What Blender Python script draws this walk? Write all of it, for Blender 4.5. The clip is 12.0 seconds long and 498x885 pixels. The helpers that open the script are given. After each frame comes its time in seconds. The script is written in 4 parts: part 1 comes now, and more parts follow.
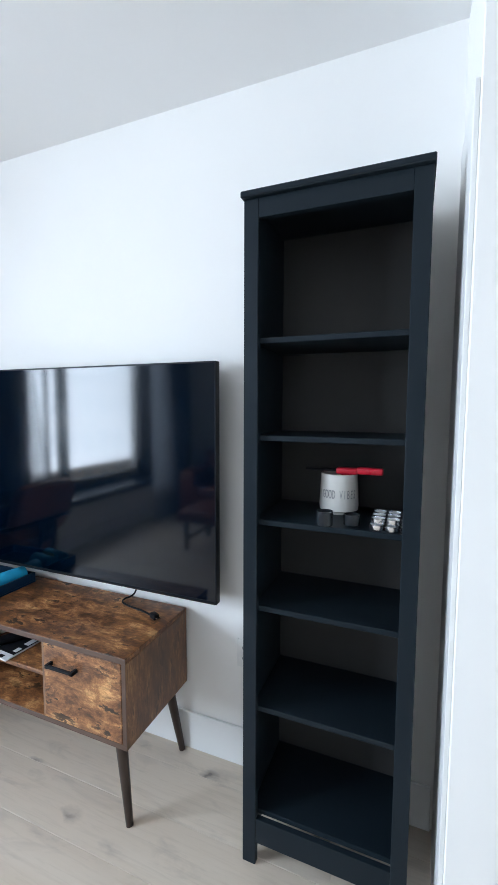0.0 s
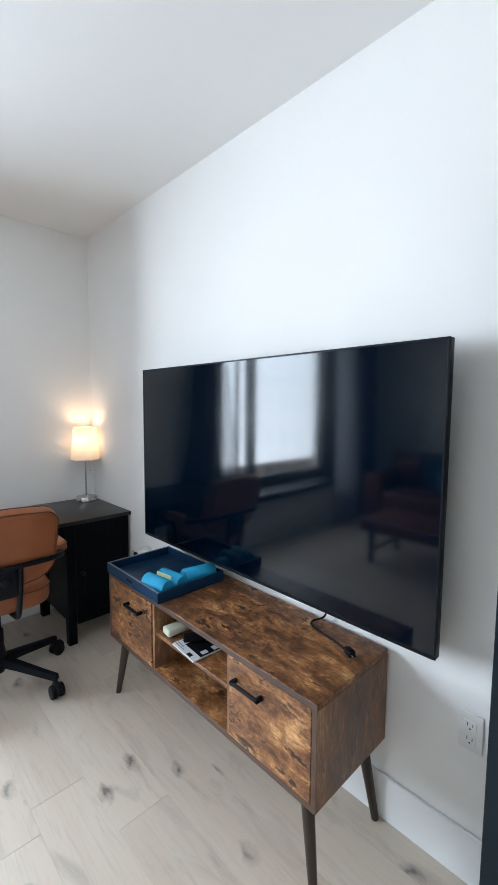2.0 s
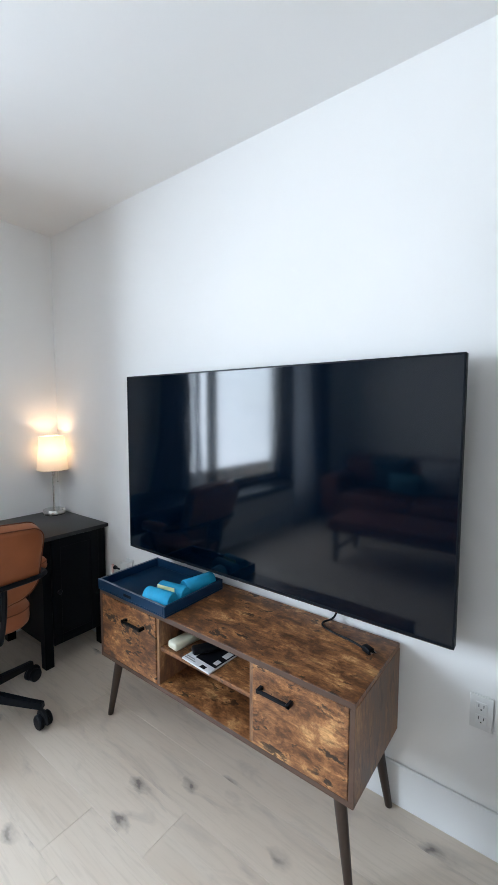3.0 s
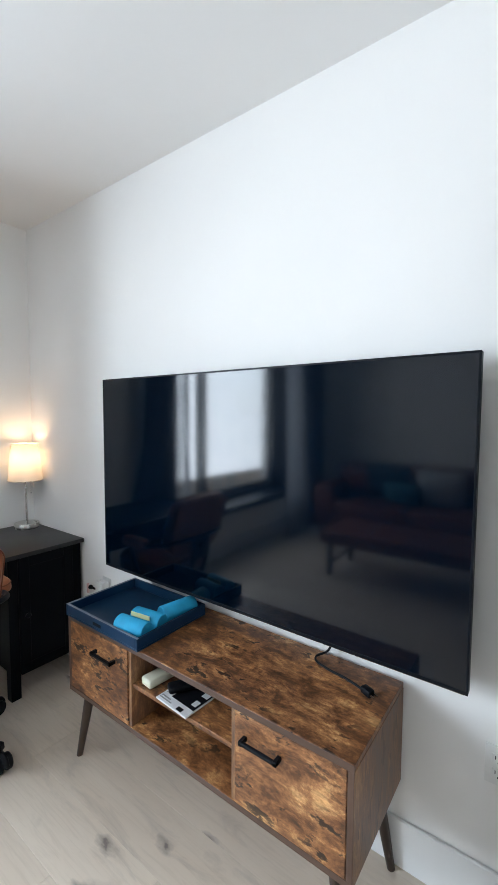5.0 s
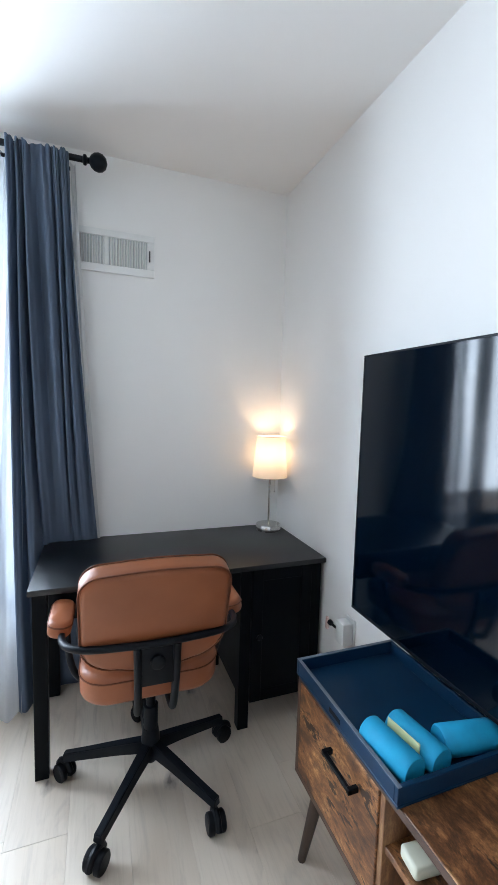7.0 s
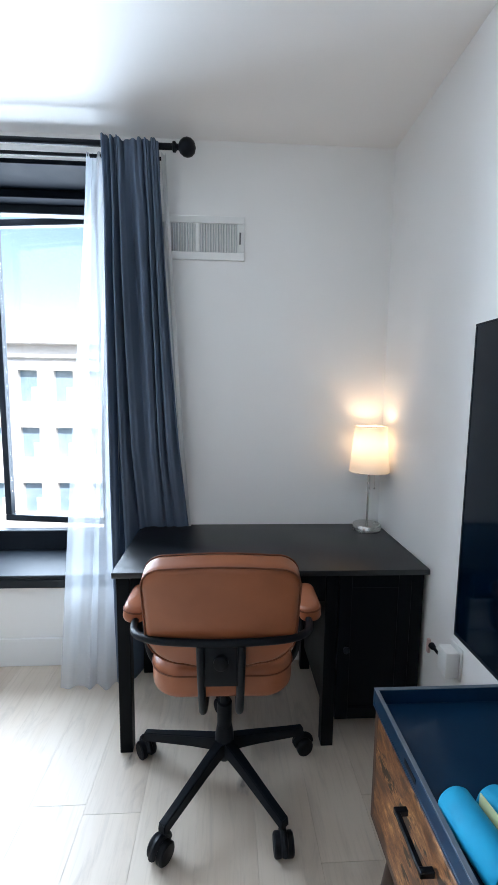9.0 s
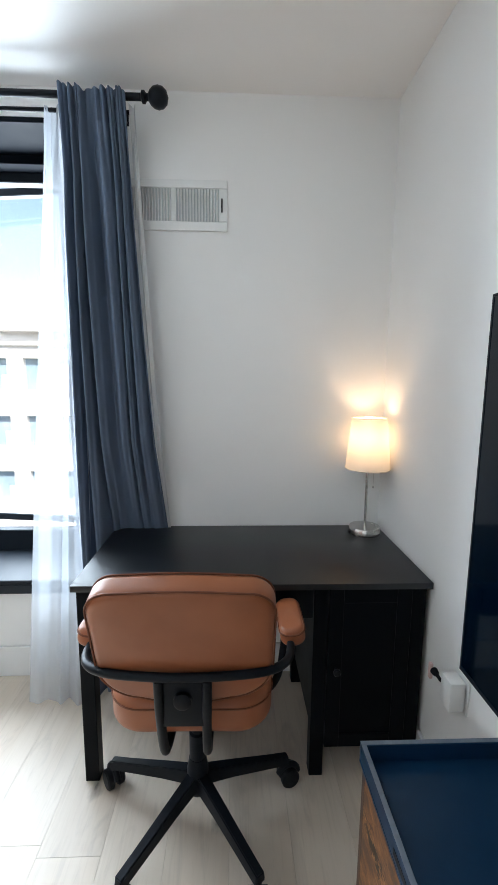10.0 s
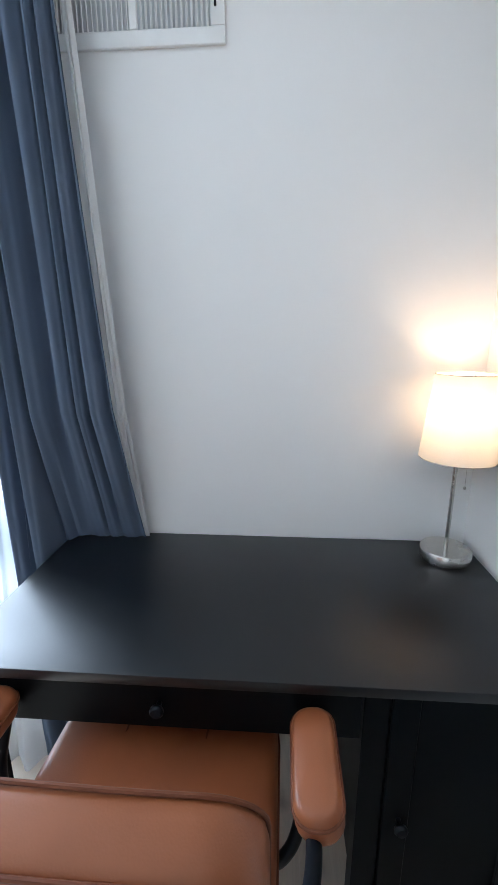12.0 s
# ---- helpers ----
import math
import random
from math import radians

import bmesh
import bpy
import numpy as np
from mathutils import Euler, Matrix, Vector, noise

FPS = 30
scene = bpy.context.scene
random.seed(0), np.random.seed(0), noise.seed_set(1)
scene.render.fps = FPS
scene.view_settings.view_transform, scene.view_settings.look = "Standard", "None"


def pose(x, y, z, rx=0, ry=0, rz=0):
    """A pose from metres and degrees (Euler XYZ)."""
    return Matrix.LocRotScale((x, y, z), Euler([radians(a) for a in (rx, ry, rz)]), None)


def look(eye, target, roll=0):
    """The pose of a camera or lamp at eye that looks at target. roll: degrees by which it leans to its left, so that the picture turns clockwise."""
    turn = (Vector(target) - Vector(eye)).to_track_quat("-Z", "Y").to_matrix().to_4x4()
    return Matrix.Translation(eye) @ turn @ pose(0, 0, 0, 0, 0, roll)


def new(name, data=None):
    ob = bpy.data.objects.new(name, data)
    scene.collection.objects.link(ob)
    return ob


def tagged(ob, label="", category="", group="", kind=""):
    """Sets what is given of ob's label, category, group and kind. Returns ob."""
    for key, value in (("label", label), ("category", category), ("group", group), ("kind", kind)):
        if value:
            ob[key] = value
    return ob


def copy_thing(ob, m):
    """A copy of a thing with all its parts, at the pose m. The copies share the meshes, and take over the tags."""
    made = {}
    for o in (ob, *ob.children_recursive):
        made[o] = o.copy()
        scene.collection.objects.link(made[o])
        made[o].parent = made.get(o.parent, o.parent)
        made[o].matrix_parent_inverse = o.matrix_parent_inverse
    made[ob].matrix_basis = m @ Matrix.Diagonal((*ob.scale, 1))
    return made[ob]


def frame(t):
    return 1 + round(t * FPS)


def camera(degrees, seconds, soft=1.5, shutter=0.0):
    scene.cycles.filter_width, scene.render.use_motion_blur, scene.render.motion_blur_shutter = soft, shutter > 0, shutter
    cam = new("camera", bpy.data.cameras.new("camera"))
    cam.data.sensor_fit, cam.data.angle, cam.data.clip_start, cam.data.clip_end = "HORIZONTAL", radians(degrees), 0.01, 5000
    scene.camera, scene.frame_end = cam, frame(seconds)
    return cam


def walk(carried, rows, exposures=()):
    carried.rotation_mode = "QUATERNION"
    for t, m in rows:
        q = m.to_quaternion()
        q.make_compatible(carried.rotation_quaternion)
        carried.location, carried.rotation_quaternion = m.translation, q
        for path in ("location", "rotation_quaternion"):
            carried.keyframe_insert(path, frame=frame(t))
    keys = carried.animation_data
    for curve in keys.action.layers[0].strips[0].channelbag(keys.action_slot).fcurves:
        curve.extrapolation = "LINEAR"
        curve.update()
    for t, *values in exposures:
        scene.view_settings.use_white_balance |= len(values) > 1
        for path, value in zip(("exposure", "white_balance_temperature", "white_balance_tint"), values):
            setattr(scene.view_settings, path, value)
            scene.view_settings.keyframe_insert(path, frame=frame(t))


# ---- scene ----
cam = camera(62.0, 12.0)
PATH = [
    (0, (0.037, 0.079, 1.426), (-0.709, 1.927, 1.256), 0.2),
    (0.5, (-0.008, 0.07, 1.424), (-0.884, 1.859, 1.247), -0.0),
    (1, (-0.071, 0.089, 1.413), (-1.266, 1.684, 1.243), 0.1),
    (1.5, (-0.152, 0.186, 1.408), (-1.559, 1.597, 1.229), 0.3),
    (2, (-0.193, 0.259, 1.404), (-1.628, 1.641, 1.227), 0.4),
    (2.5, (-0.271, 0.206, 1.412), (-1.593, 1.697, 1.245), 0.2),
    (3, (-0.384, 0.071, 1.424), (-1.596, 1.654, 1.263), 0.1),
    (3.5, (-0.445, 0.031, 1.429), (-1.576, 1.675, 1.296), 0.3),
    (5.5, (-0.478, 0.33, 1.417), (-1.745, 1.872, 1.29), 0.3),
    (6, (-0.615, 0.417, 1.41), (-2.045, 1.811, 1.287), 1.0),
    (6.5, (-0.824, 0.473, 1.428), (-2.449, 1.631, 1.291), 1.4),
    (7, (-0.977, 0.542, 1.407), (-2.848, 1.227, 1.231), 1.6),
    (7.5, (-1.071, 0.7, 1.402), (-3.041, 0.984, 1.206), 1.7),
    (9.5, (-1.08, 0.74, 1.39), (-3.063, 0.832, 1.145), 0.6),
    (10, (-1.273, 0.834, 1.395), (-3.251, 0.907, 1.107), 0.5),
    (10.5, (-1.501, 0.826, 1.394), (-3.471, 0.892, 1.056), 0.6),
    (11, (-1.689, 0.803, 1.38), (-3.645, 0.83, 0.967), 0.5),
    (11.5, (-1.832, 0.88, 1.331), (-3.779, 0.855, 0.876), 0.7),
    (12, (-1.931, 0.938, 1.334), (-3.867, 0.807, 0.85), -0.1),
]
walk(cam, [(t, look(eye, target, roll)) for t, eye, target, roll in PATH],
     [(0.0, 1.52, 6600, 12), (1.0, 1.52, 6900, 12), (3.0, 1.5, 6750, 12), (5.5, 1.52, 7000, 12), (6.5, 1.55, 7000, 12), (7.0, 1.58, 6600, 11.5), (7.5, 1.5, 6200, 11.5),
      (9.5, 1.42, 6700, 11), (10.0, 1.48, 6900, 10.5), (10.5, 1.6, 6550, 10.5), (11.0, 1.68, 6150, 11), (11.5, 1.8, 6150, 11), (12.0, 1.85, 6350, 11)])

# ---- light ----
world = bpy.data.worlds.new("world")
scene.world = world
world.use_nodes = True
wn = world.node_tree
sky = wn.nodes.new("ShaderNodeTexSky")
sky.sky_type, sky.sun_disc = "NISHITA", False
sky.sun_elevation, sky.sun_rotation = radians(48), radians(70)
wn.nodes["Background"].inputs[1].default_value = 0.12
wn.links.new(sky.outputs[0], wn.nodes["Background"].inputs[0])

sun = new("sun", bpy.data.lights.new("sun", "SUN"))
sun.data.energy, sun.data.angle, sun.data.color = 4.0, radians(0.5), (1.0, 0.95, 0.88)
sun.matrix_world = look((20, 8, 24), (0, 0, 0))

daylight = new("window_daylight", bpy.data.lights.new("window_daylight", "AREA"))
daylight.data.shape, daylight.data.size, daylight.data.size_y = "RECTANGLE", 2.7, 1.9
daylight.data.energy, daylight.data.color = 146.0, (0.675, 0.832, 1.0)
daylight.matrix_world = look((-3.85, -1.15, 1.6), (0, -1.15, 1.2))

bulb = new("lamp_bulb", bpy.data.lights.new("lamp_bulb", "POINT"))
bulb.data.energy, bulb.data.color, bulb.data.shadow_soft_size = 0.92, (1.0, 0.69, 0.43), 0.03
bulb.location = (-3.012, 1.412, 1.16)


# ---- materials ----
def material(name, colour, rough=0.5, metal=0.0, spec=0.5):
    m = bpy.data.materials.new(name)
    m.use_nodes = True
    b = m.node_tree.nodes["Principled BSDF"]
    b.inputs["Base Color"].default_value = (*colour, 1)
    b.inputs["Roughness"].default_value = rough
    b.inputs["Metallic"].default_value = metal
    b.inputs["Specular IOR Level"].default_value = spec
    return m, m.node_tree, b


def place_node(nt, stretch=(1, 1, 1), shift=False):
    """Positions in the world, stretched; shift moves them from piece to piece."""
    geo = nt.nodes.new("ShaderNodeNewGeometry")
    mp = nt.nodes.new("ShaderNodeVectorMath")
    mp.operation = "MULTIPLY"
    mp.inputs[1].default_value = stretch
    nt.links.new(geo.outputs["Position"], mp.inputs[0])
    if not shift:
        return mp.outputs[0]
    info = nt.nodes.new("ShaderNodeObjectInfo")
    sc = nt.nodes.new("ShaderNodeMath")
    sc.operation, sc.inputs[1].default_value = "MULTIPLY", 57.0
    nt.links.new(info.outputs["Random"], sc.inputs[0])
    ad = nt.nodes.new("ShaderNodeVectorMath")
    ad.operation = "ADD"
    nt.links.new(mp.outputs[0], ad.inputs[0])
    nt.links.new(sc.outputs[0], ad.inputs[1])
    return ad.outputs[0]


def noise_node(nt, vec, scale, detail=4.0, rough=0.55, distort=0.0):
    n = nt.nodes.new("ShaderNodeTexNoise")
    n.inputs["Scale"].default_value, n.inputs["Detail"].default_value = scale, detail
    n.inputs["Roughness"].default_value, n.inputs["Distortion"].default_value = rough, distort
    nt.links.new(vec, n.inputs["Vector"])
    return n.outputs["Fac"]


def ramp(nt, fac, stops):
    r = nt.nodes.new("ShaderNodeValToRGB")
    while len(r.color_ramp.elements) < len(stops):
        r.color_ramp.elements.new(0.5)
    for e, (p, c) in zip(r.color_ramp.elements, stops):
        e.position = p
        e.color = (*c, 1) if isinstance(c, tuple) else (c, c, c, 1)
    nt.links.new(fac, r.inputs[0])
    return r.outputs[0]


def mix(nt, fac, a, b, mode="MIX"):
    m = nt.nodes.new("ShaderNodeMix")
    m.data_type, m.blend_type = "RGBA", mode
    for s, v in ((m.inputs[0], fac), (m.inputs[6], a), (m.inputs[7], b)):
        if isinstance(v, (int, float)):
            s.default_value = v
        elif isinstance(v, tuple):
            s.default_value = (*v, 1)
        else:
            nt.links.new(v, s)
    return m.outputs[2]


def bump(nt, b, height, strength, dist=0.002):
    n = nt.nodes.new("ShaderNodeBump")
    n.inputs["Strength"].default_value, n.inputs["Distance"].default_value = strength, dist
    nt.links.new(height, n.inputs["Height"])
    nt.links.new(n.outputs[0], b.inputs["Normal"])


def varied(name, c1, c2, rough, scale=8.0, grain=120.0, strength=0.15, dist=0.001, metal=0.0, spec=0.5, stretch=(1, 1, 1)):
    """A surface of two close tones, with fine relief and uneven gloss."""
    m, nt, b = material(name, c1, rough, metal, spec)
    v = place_node(nt, stretch)
    big = noise_node(nt, v, scale)
    fine = noise_node(nt, v, grain, 3.0)
    nt.links.new(mix(nt, ramp(nt, big, [(0.35, 0.0), (0.65, 1.0)]), c1, c2), b.inputs["Base Color"])
    nt.links.new(ramp(nt, big, [(0.3, max(rough - 0.06, 0.02)), (0.7, min(rough + 0.06, 1.0))]), b.inputs["Roughness"])
    bump(nt, b, fine, strength, dist)
    return m


wall_paint = varied("wall_paint", (0.87, 0.857, 0.835), (0.85, 0.837, 0.815), 0.75, 1.2, 260, 0.12)
ceiling_paint = varied("ceiling_paint", (0.875, 0.865, 0.85), (0.86, 0.85, 0.835), 0.85, 1.5, 300, 0.12)
trim_paint = varied("trim_paint", (0.82, 0.82, 0.81), (0.79, 0.79, 0.78), 0.4, 3, 200, 0.05)
black_wood = varied("black_stained_wood", (0.0080, 0.0145, 0.0205), (0.0105, 0.0170, 0.0230), 0.42, 3, 150, 0.05, 0.0003, spec=0.16)
desk_black = varied("black_lacquer_sides", (0.0015, 0.0028, 0.0045), (0.0026, 0.0038, 0.0055), 0.42, 2, 220, 0.04, 0.0002, spec=0.08)
desk_top = varied("black_lacquer_top", (0.0020, 0.0035, 0.0055), (0.0032, 0.0046, 0.0066), 0.36, 0.7, 220, 0.01, 0.0001, spec=0.55)
frame_black = varied("black_window_frame", (0.010, 0.014, 0.020), (0.014, 0.019, 0.026), 0.45, 5, 200, 0.05, spec=0.2)
# darker copy of frame_black: shade of the window recess put into the colour
lining_shade_black = varied("black_window_lining", (0.003, 0.005, 0.008), (0.004, 0.006, 0.010), 0.6, 5, 200, 0.05, spec=0.06)
# lighter than black_wood: the back board's sheen is put into its colour
panel_dark = varied("dark_back_board_sheen", (0.044, 0.043, 0.043), (0.050, 0.049, 0.048), 0.5, 3, 150, 0.05, 0.0003, spec=0.2)
metal_black = varied("black_powder_coat", (0.004, 0.006, 0.009), (0.006, 0.008, 0.012), 0.38, 12, 400, 0.12, 0.0003, spec=0.14)
plastic_black = varied("black_plastic", (0.004, 0.005, 0.007), (0.006, 0.007, 0.010), 0.45, 20, 300, 0.1, 0.0003, spec=0.15)
tray_blue = varied("navy_lacquer", (0.004, 0.030, 0.075), (0.006, 0.038, 0.088), 0.38, 9, 150, 0.08, 0.0003, spec=0.25)
tray_rim = varied("pale_grey_edge", (0.11, 0.14, 0.18), (0.16, 0.19, 0.23), 0.5, 40, 200, 0.1)
teal_cloth = varied("turquoise_foam", (0.002, 0.33, 0.58), (0.003, 0.38, 0.64), 0.7, 30, 500, 0.3)
yellow_card = varied("pale_yellow_card", (0.75, 0.76, 0.42), (0.68, 0.70, 0.38), 0.6, 30, 200, 0.1)
steel = varied("brushed_steel", (0.62, 0.60, 0.57), (0.55, 0.53, 0.50), 0.25, 20, 300, 0.05, 0.0002, metal=1.0)
white_plastic = varied("white_plastic", (0.80, 0.80, 0.78), (0.77, 0.77, 0.75), 0.35, 20, 200, 0.03)
ceramic = varied("off_white_glazed_ceramic", (0.78, 0.76, 0.72), (0.74, 0.72, 0.68), 0.2, 15, 60, 0.05)
ink = varied("grey_ink", (0.26, 0.26, 0.26), (0.34, 0.34, 0.34), 0.6, 60, 200, 0.02)
red_plastic = varied("red_plastic", (0.62, 0.012, 0.035), (0.55, 0.010, 0.03), 0.3, 30, 200, 0.04)
grille_grey = varied("shaded_gap_grey", (0.58, 0.59, 0.60), (0.54, 0.55, 0.56), 0.6, 20, 100, 0.05)
foil = varied("crumpled_foil", (0.82, 0.83, 0.86), (0.70, 0.72, 0.76), 0.22, 60, 120, 0.5, 0.002, metal=1.0)
wax = varied("white_wax", (0.78, 0.77, 0.74), (0.74, 0.73, 0.70), 0.5, 60, 200, 0.1)
cream_plastic = varied("cream_plastic", (0.72, 0.72, 0.58), (0.68, 0.68, 0.55), 0.4, 40, 200, 0.05)
pink_plastic = varied("pale_pink_plastic", (0.70, 0.48, 0.44), (0.66, 0.45, 0.42), 0.4, 40, 200, 0.05)
paper = varied("white_paper", (0.76, 0.77, 0.78), (0.70, 0.72, 0.74), 0.5, 40, 200, 0.05)
dark_leg = varied("dark_brown_wood", (0.030, 0.017, 0.012), (0.045, 0.025, 0.017), 0.4, 14, 120, 0.15, stretch=(1, 1, 0.2))
sofa_cloth = varied("rust_brown_leather", (0.17, 0.052, 0.026), (0.13, 0.040, 0.022), 0.5, 5, 160, 0.3)
navy_cloth = varied("dark_teal_cloth", (0.012, 0.05, 0.075), (0.018, 0.06, 0.085), 0.9, 10, 300, 0.4)
blue_cloth = varied("teal_cloth", (0.04, 0.17, 0.24), (0.05, 0.20, 0.27), 0.9, 10, 300, 0.4)
white_cloth = varied("pale_grey_cloth", (0.55, 0.56, 0.58), (0.50, 0.51, 0.53), 0.9, 10, 300, 0.4)
facade_stone = varied("pale_limestone", (0.74, 0.73, 0.71), (0.68, 0.67, 0.65), 0.85, 0.4, 6, 0.3, 0.01)
asphalt = varied("asphalt", (0.05, 0.05, 0.052), (0.065, 0.065, 0.066), 0.9, 0.3, 30, 0.4, 0.01)


def leather():
    m, nt, b = material("tan_leather", (0.42, 0.15, 0.06), 0.42)
    v = place_node(nt)
    tone = noise_node(nt, v, 7, 3)
    cells = nt.nodes.new("ShaderNodeTexVoronoi")
    cells.inputs["Scale"].default_value = 420
    nt.links.new(v, cells.inputs["Vector"])
    nt.links.new(mix(nt, ramp(nt, tone, [(0.3, 0.0), (0.7, 1.0)]), (0.33, 0.100, 0.037), (0.27, 0.081, 0.030)), b.inputs["Base Color"])
    nt.links.new(ramp(nt, tone, [(0.3, 0.36), (0.7, 0.5)]), b.inputs["Roughness"])
    bump(nt, b, cells.outputs["Distance"], 0.18, 0.0006)
    return m


def floor_oak():
    m, nt, b = material("pale_oak", (0.45, 0.37, 0.29), 0.42)
    v = place_node(nt, (0.35, 3.2, 1), True)
    w = place_node(nt, (1, 1.7, 1), True)
    wob = nt.nodes.new("ShaderNodeTexNoise")
    wob.inputs["Scale"].default_value, wob.inputs["Detail"].default_value = 16.0, 3.0
    nt.links.new(w, wob.inputs["Vector"])
    bent = nt.nodes.new("ShaderNodeVectorMath")
    bent.operation = "MULTIPLY_ADD"
    bent.inputs[1].default_value = (0.10, 0.10, 0)
    nt.links.new(wob.outputs["Color"], bent.inputs[0])
    nt.links.new(w, bent.inputs[2])
    broad = noise_node(nt, v, 2.2, 5, 0.6, 0.8)
    grain = noise_node(nt, place_node(nt, (1.6, 26, 1), True), 3.0, 5, 0.6, 0.8)
    knots = nt.nodes.new("ShaderNodeTexVoronoi")
    knots.voronoi_dimensions = "2D"
    knots.inputs["Scale"].default_value = 2.0
    nt.links.new(bent.outputs[0], knots.inputs["Vector"])
    spot = ramp(nt, knots.outputs["Distance"], [(0.015, 0.85), (0.035, 0.5), (0.10, 0.0)])
    gate = ramp(nt, noise_node(nt, w, 1.1, 2), [(0.46, 0.0), (0.55, 1.0)])
    smoke = ramp(nt, noise_node(nt, place_node(nt, (1.5, 6, 1), True), 1.9, 5, 0.6, 0.9), [(0.54, 0.0), (0.72, 1.0)])
    info = nt.nodes.new("ShaderNodeObjectInfo")
    base = mix(nt, info.outputs["Random"], (0.68, 0.57, 0.46), (0.55, 0.455, 0.365))
    c = mix(nt, ramp(nt, broad, [(0.35, 0.0), (0.7, 0.6)]), base, (0.69, 0.61, 0.52))
    c = mix(nt, ramp(nt, grain, [(0.50, 0.0), (0.80, 0.30)]), c, (0.36, 0.28, 0.21))
    c = mix(nt, mix(nt, 0.42, (0, 0, 0), smoke), c, (0.31, 0.26, 0.225))
    c = mix(nt, mix(nt, 1.0, spot, gate, "MULTIPLY"), c, (0.13, 0.105, 0.095))
    nt.links.new(c, b.inputs["Base Color"])
    nt.links.new(ramp(nt, grain, [(0.3, 0.34), (0.7, 0.48)]), b.inputs["Roughness"])
    bump(nt, b, grain, 0.12, 0.0008)
    return m


def rustic_wood(name, stretch, dim=1.0, grey=0.0):
    """Brown reclaimed-look board with dark knots; grain runs along the axis with the smallest stretch."""
    m, nt, b = material(name, (0.25, 0.11, 0.04), 0.42)
    v = place_node(nt, stretch)
    streak = place_node(nt, tuple(q * (0.35 if q == min(stretch) else 2.6) for q in stretch))
    broad = noise_node(nt, v, 5.5, 9, 0.78, 0.25)
    fine = noise_node(nt, streak, 14, 6, 0.7, 0.3)
    burn = noise_node(nt, v, 11.0, 7, 0.66, 0.3)
    gate = noise_node(nt, v, 3.0, 2)
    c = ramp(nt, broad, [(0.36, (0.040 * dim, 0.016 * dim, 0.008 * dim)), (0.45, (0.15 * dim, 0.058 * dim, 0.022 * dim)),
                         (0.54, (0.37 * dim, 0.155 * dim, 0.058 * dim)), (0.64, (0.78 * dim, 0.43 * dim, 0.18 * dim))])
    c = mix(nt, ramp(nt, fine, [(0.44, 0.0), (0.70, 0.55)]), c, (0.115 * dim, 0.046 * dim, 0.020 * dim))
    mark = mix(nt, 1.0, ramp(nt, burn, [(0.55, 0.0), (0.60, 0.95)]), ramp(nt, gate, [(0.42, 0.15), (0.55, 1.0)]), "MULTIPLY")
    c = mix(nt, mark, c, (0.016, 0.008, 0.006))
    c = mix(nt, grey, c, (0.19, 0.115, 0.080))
    nt.links.new(c, b.inputs["Base Color"])
    nt.links.new(ramp(nt, broad, [(0.3, 0.34), (0.7, 0.5)]), b.inputs["Roughness"])
    bump(nt, b, fine, 0.15, 0.0008)
    return m


def cloth_see_through(name, colour, share, clear=0.0):
    """Cloth that lets light through; share of it scattered onward, clear: the open weave."""
    m, nt, b = material(name, colour, 0.9, 0, 0.1)
    nt.nodes.remove(b)
    out = nt.nodes["Material Output"]
    d, tr, cl = (nt.nodes.new("ShaderNodeBsdf" + k) for k in ("Diffuse", "Translucent", "Transparent"))
    v = place_node(nt)
    weave = noise_node(nt, v, 350, 2)
    tone = mix(nt, weave, colour, tuple(0.9 * c for c in colour))
    nt.links.new(tone, d.inputs[0])
    nt.links.new(tone, tr.inputs[0])
    m1, m2 = nt.nodes.new("ShaderNodeMixShader"), nt.nodes.new("ShaderNodeMixShader")
    m1.inputs[0].default_value, m2.inputs[0].default_value = share, clear
    nt.links.new(d.outputs[0], m1.inputs[1])
    nt.links.new(tr.outputs[0], m1.inputs[2])
    nt.links.new(m1.outputs[0], m2.inputs[1])
    nt.links.new(cl.outputs[0], m2.inputs[2])
    nt.links.new(m2.outputs[0], out.inputs[0])
    return m


def pane_glass():
    m, nt, b = material("window_glass", (1, 1, 1), 0.02)
    nt.nodes.remove(b)
    out = nt.nodes["Material Output"]
    g, t = nt.nodes.new("ShaderNodeBsdfGlossy"), nt.nodes.new("ShaderNodeBsdfTransparent")
    g.inputs["Roughness"].default_value = 0.02
    mx = nt.nodes.new("ShaderNodeMixShader")
    mx.inputs[0].default_value = 0.05
    nt.links.new(t.outputs[0], mx.inputs[1])
    nt.links.new(g.outputs[0], mx.inputs[2])
    nt.links.new(mx.outputs[0], out.inputs[0])
    return m


tan_leather = leather()
# darker than tan_leather: the shade line along piping and seams is in its colour
piping_leather = varied("shade_toned_piping", (0.17, 0.052, 0.023), (0.14, 0.043, 0.020), 0.55, 30, 300, 0.1, spec=0.25)
oak = floor_oak()
rustic_x = rustic_wood("rustic_board", (1.3, 2.5, 2.5))
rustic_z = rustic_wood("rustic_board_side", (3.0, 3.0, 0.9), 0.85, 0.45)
rustic_edge = varied("brown_edge_band", (0.105, 0.058, 0.040), (0.075, 0.040, 0.028), 0.45, 12, 120, 0.1, stretch=(0.4, 1, 1))
# blue of the base colour stands in for the bluish floor it reflects
screen_black, _nt, _b = material("television_glass", (0.0003, 0.0030, 0.0080), 0.07, 0, 0.37)
_sv = noise_node(_nt, place_node(_nt), 3.0, 2)
_nt.links.new(ramp(_nt, _sv, [(0.3, 0.065), (0.7, 0.085)]), _b.inputs["Roughness"])
curtain_grey = cloth_see_through("grey_curtain_cloth", (0.155, 0.20, 0.275), 0.25)
lining = cloth_see_through("white_lining", (0.75, 0.75, 0.74), 0.25)
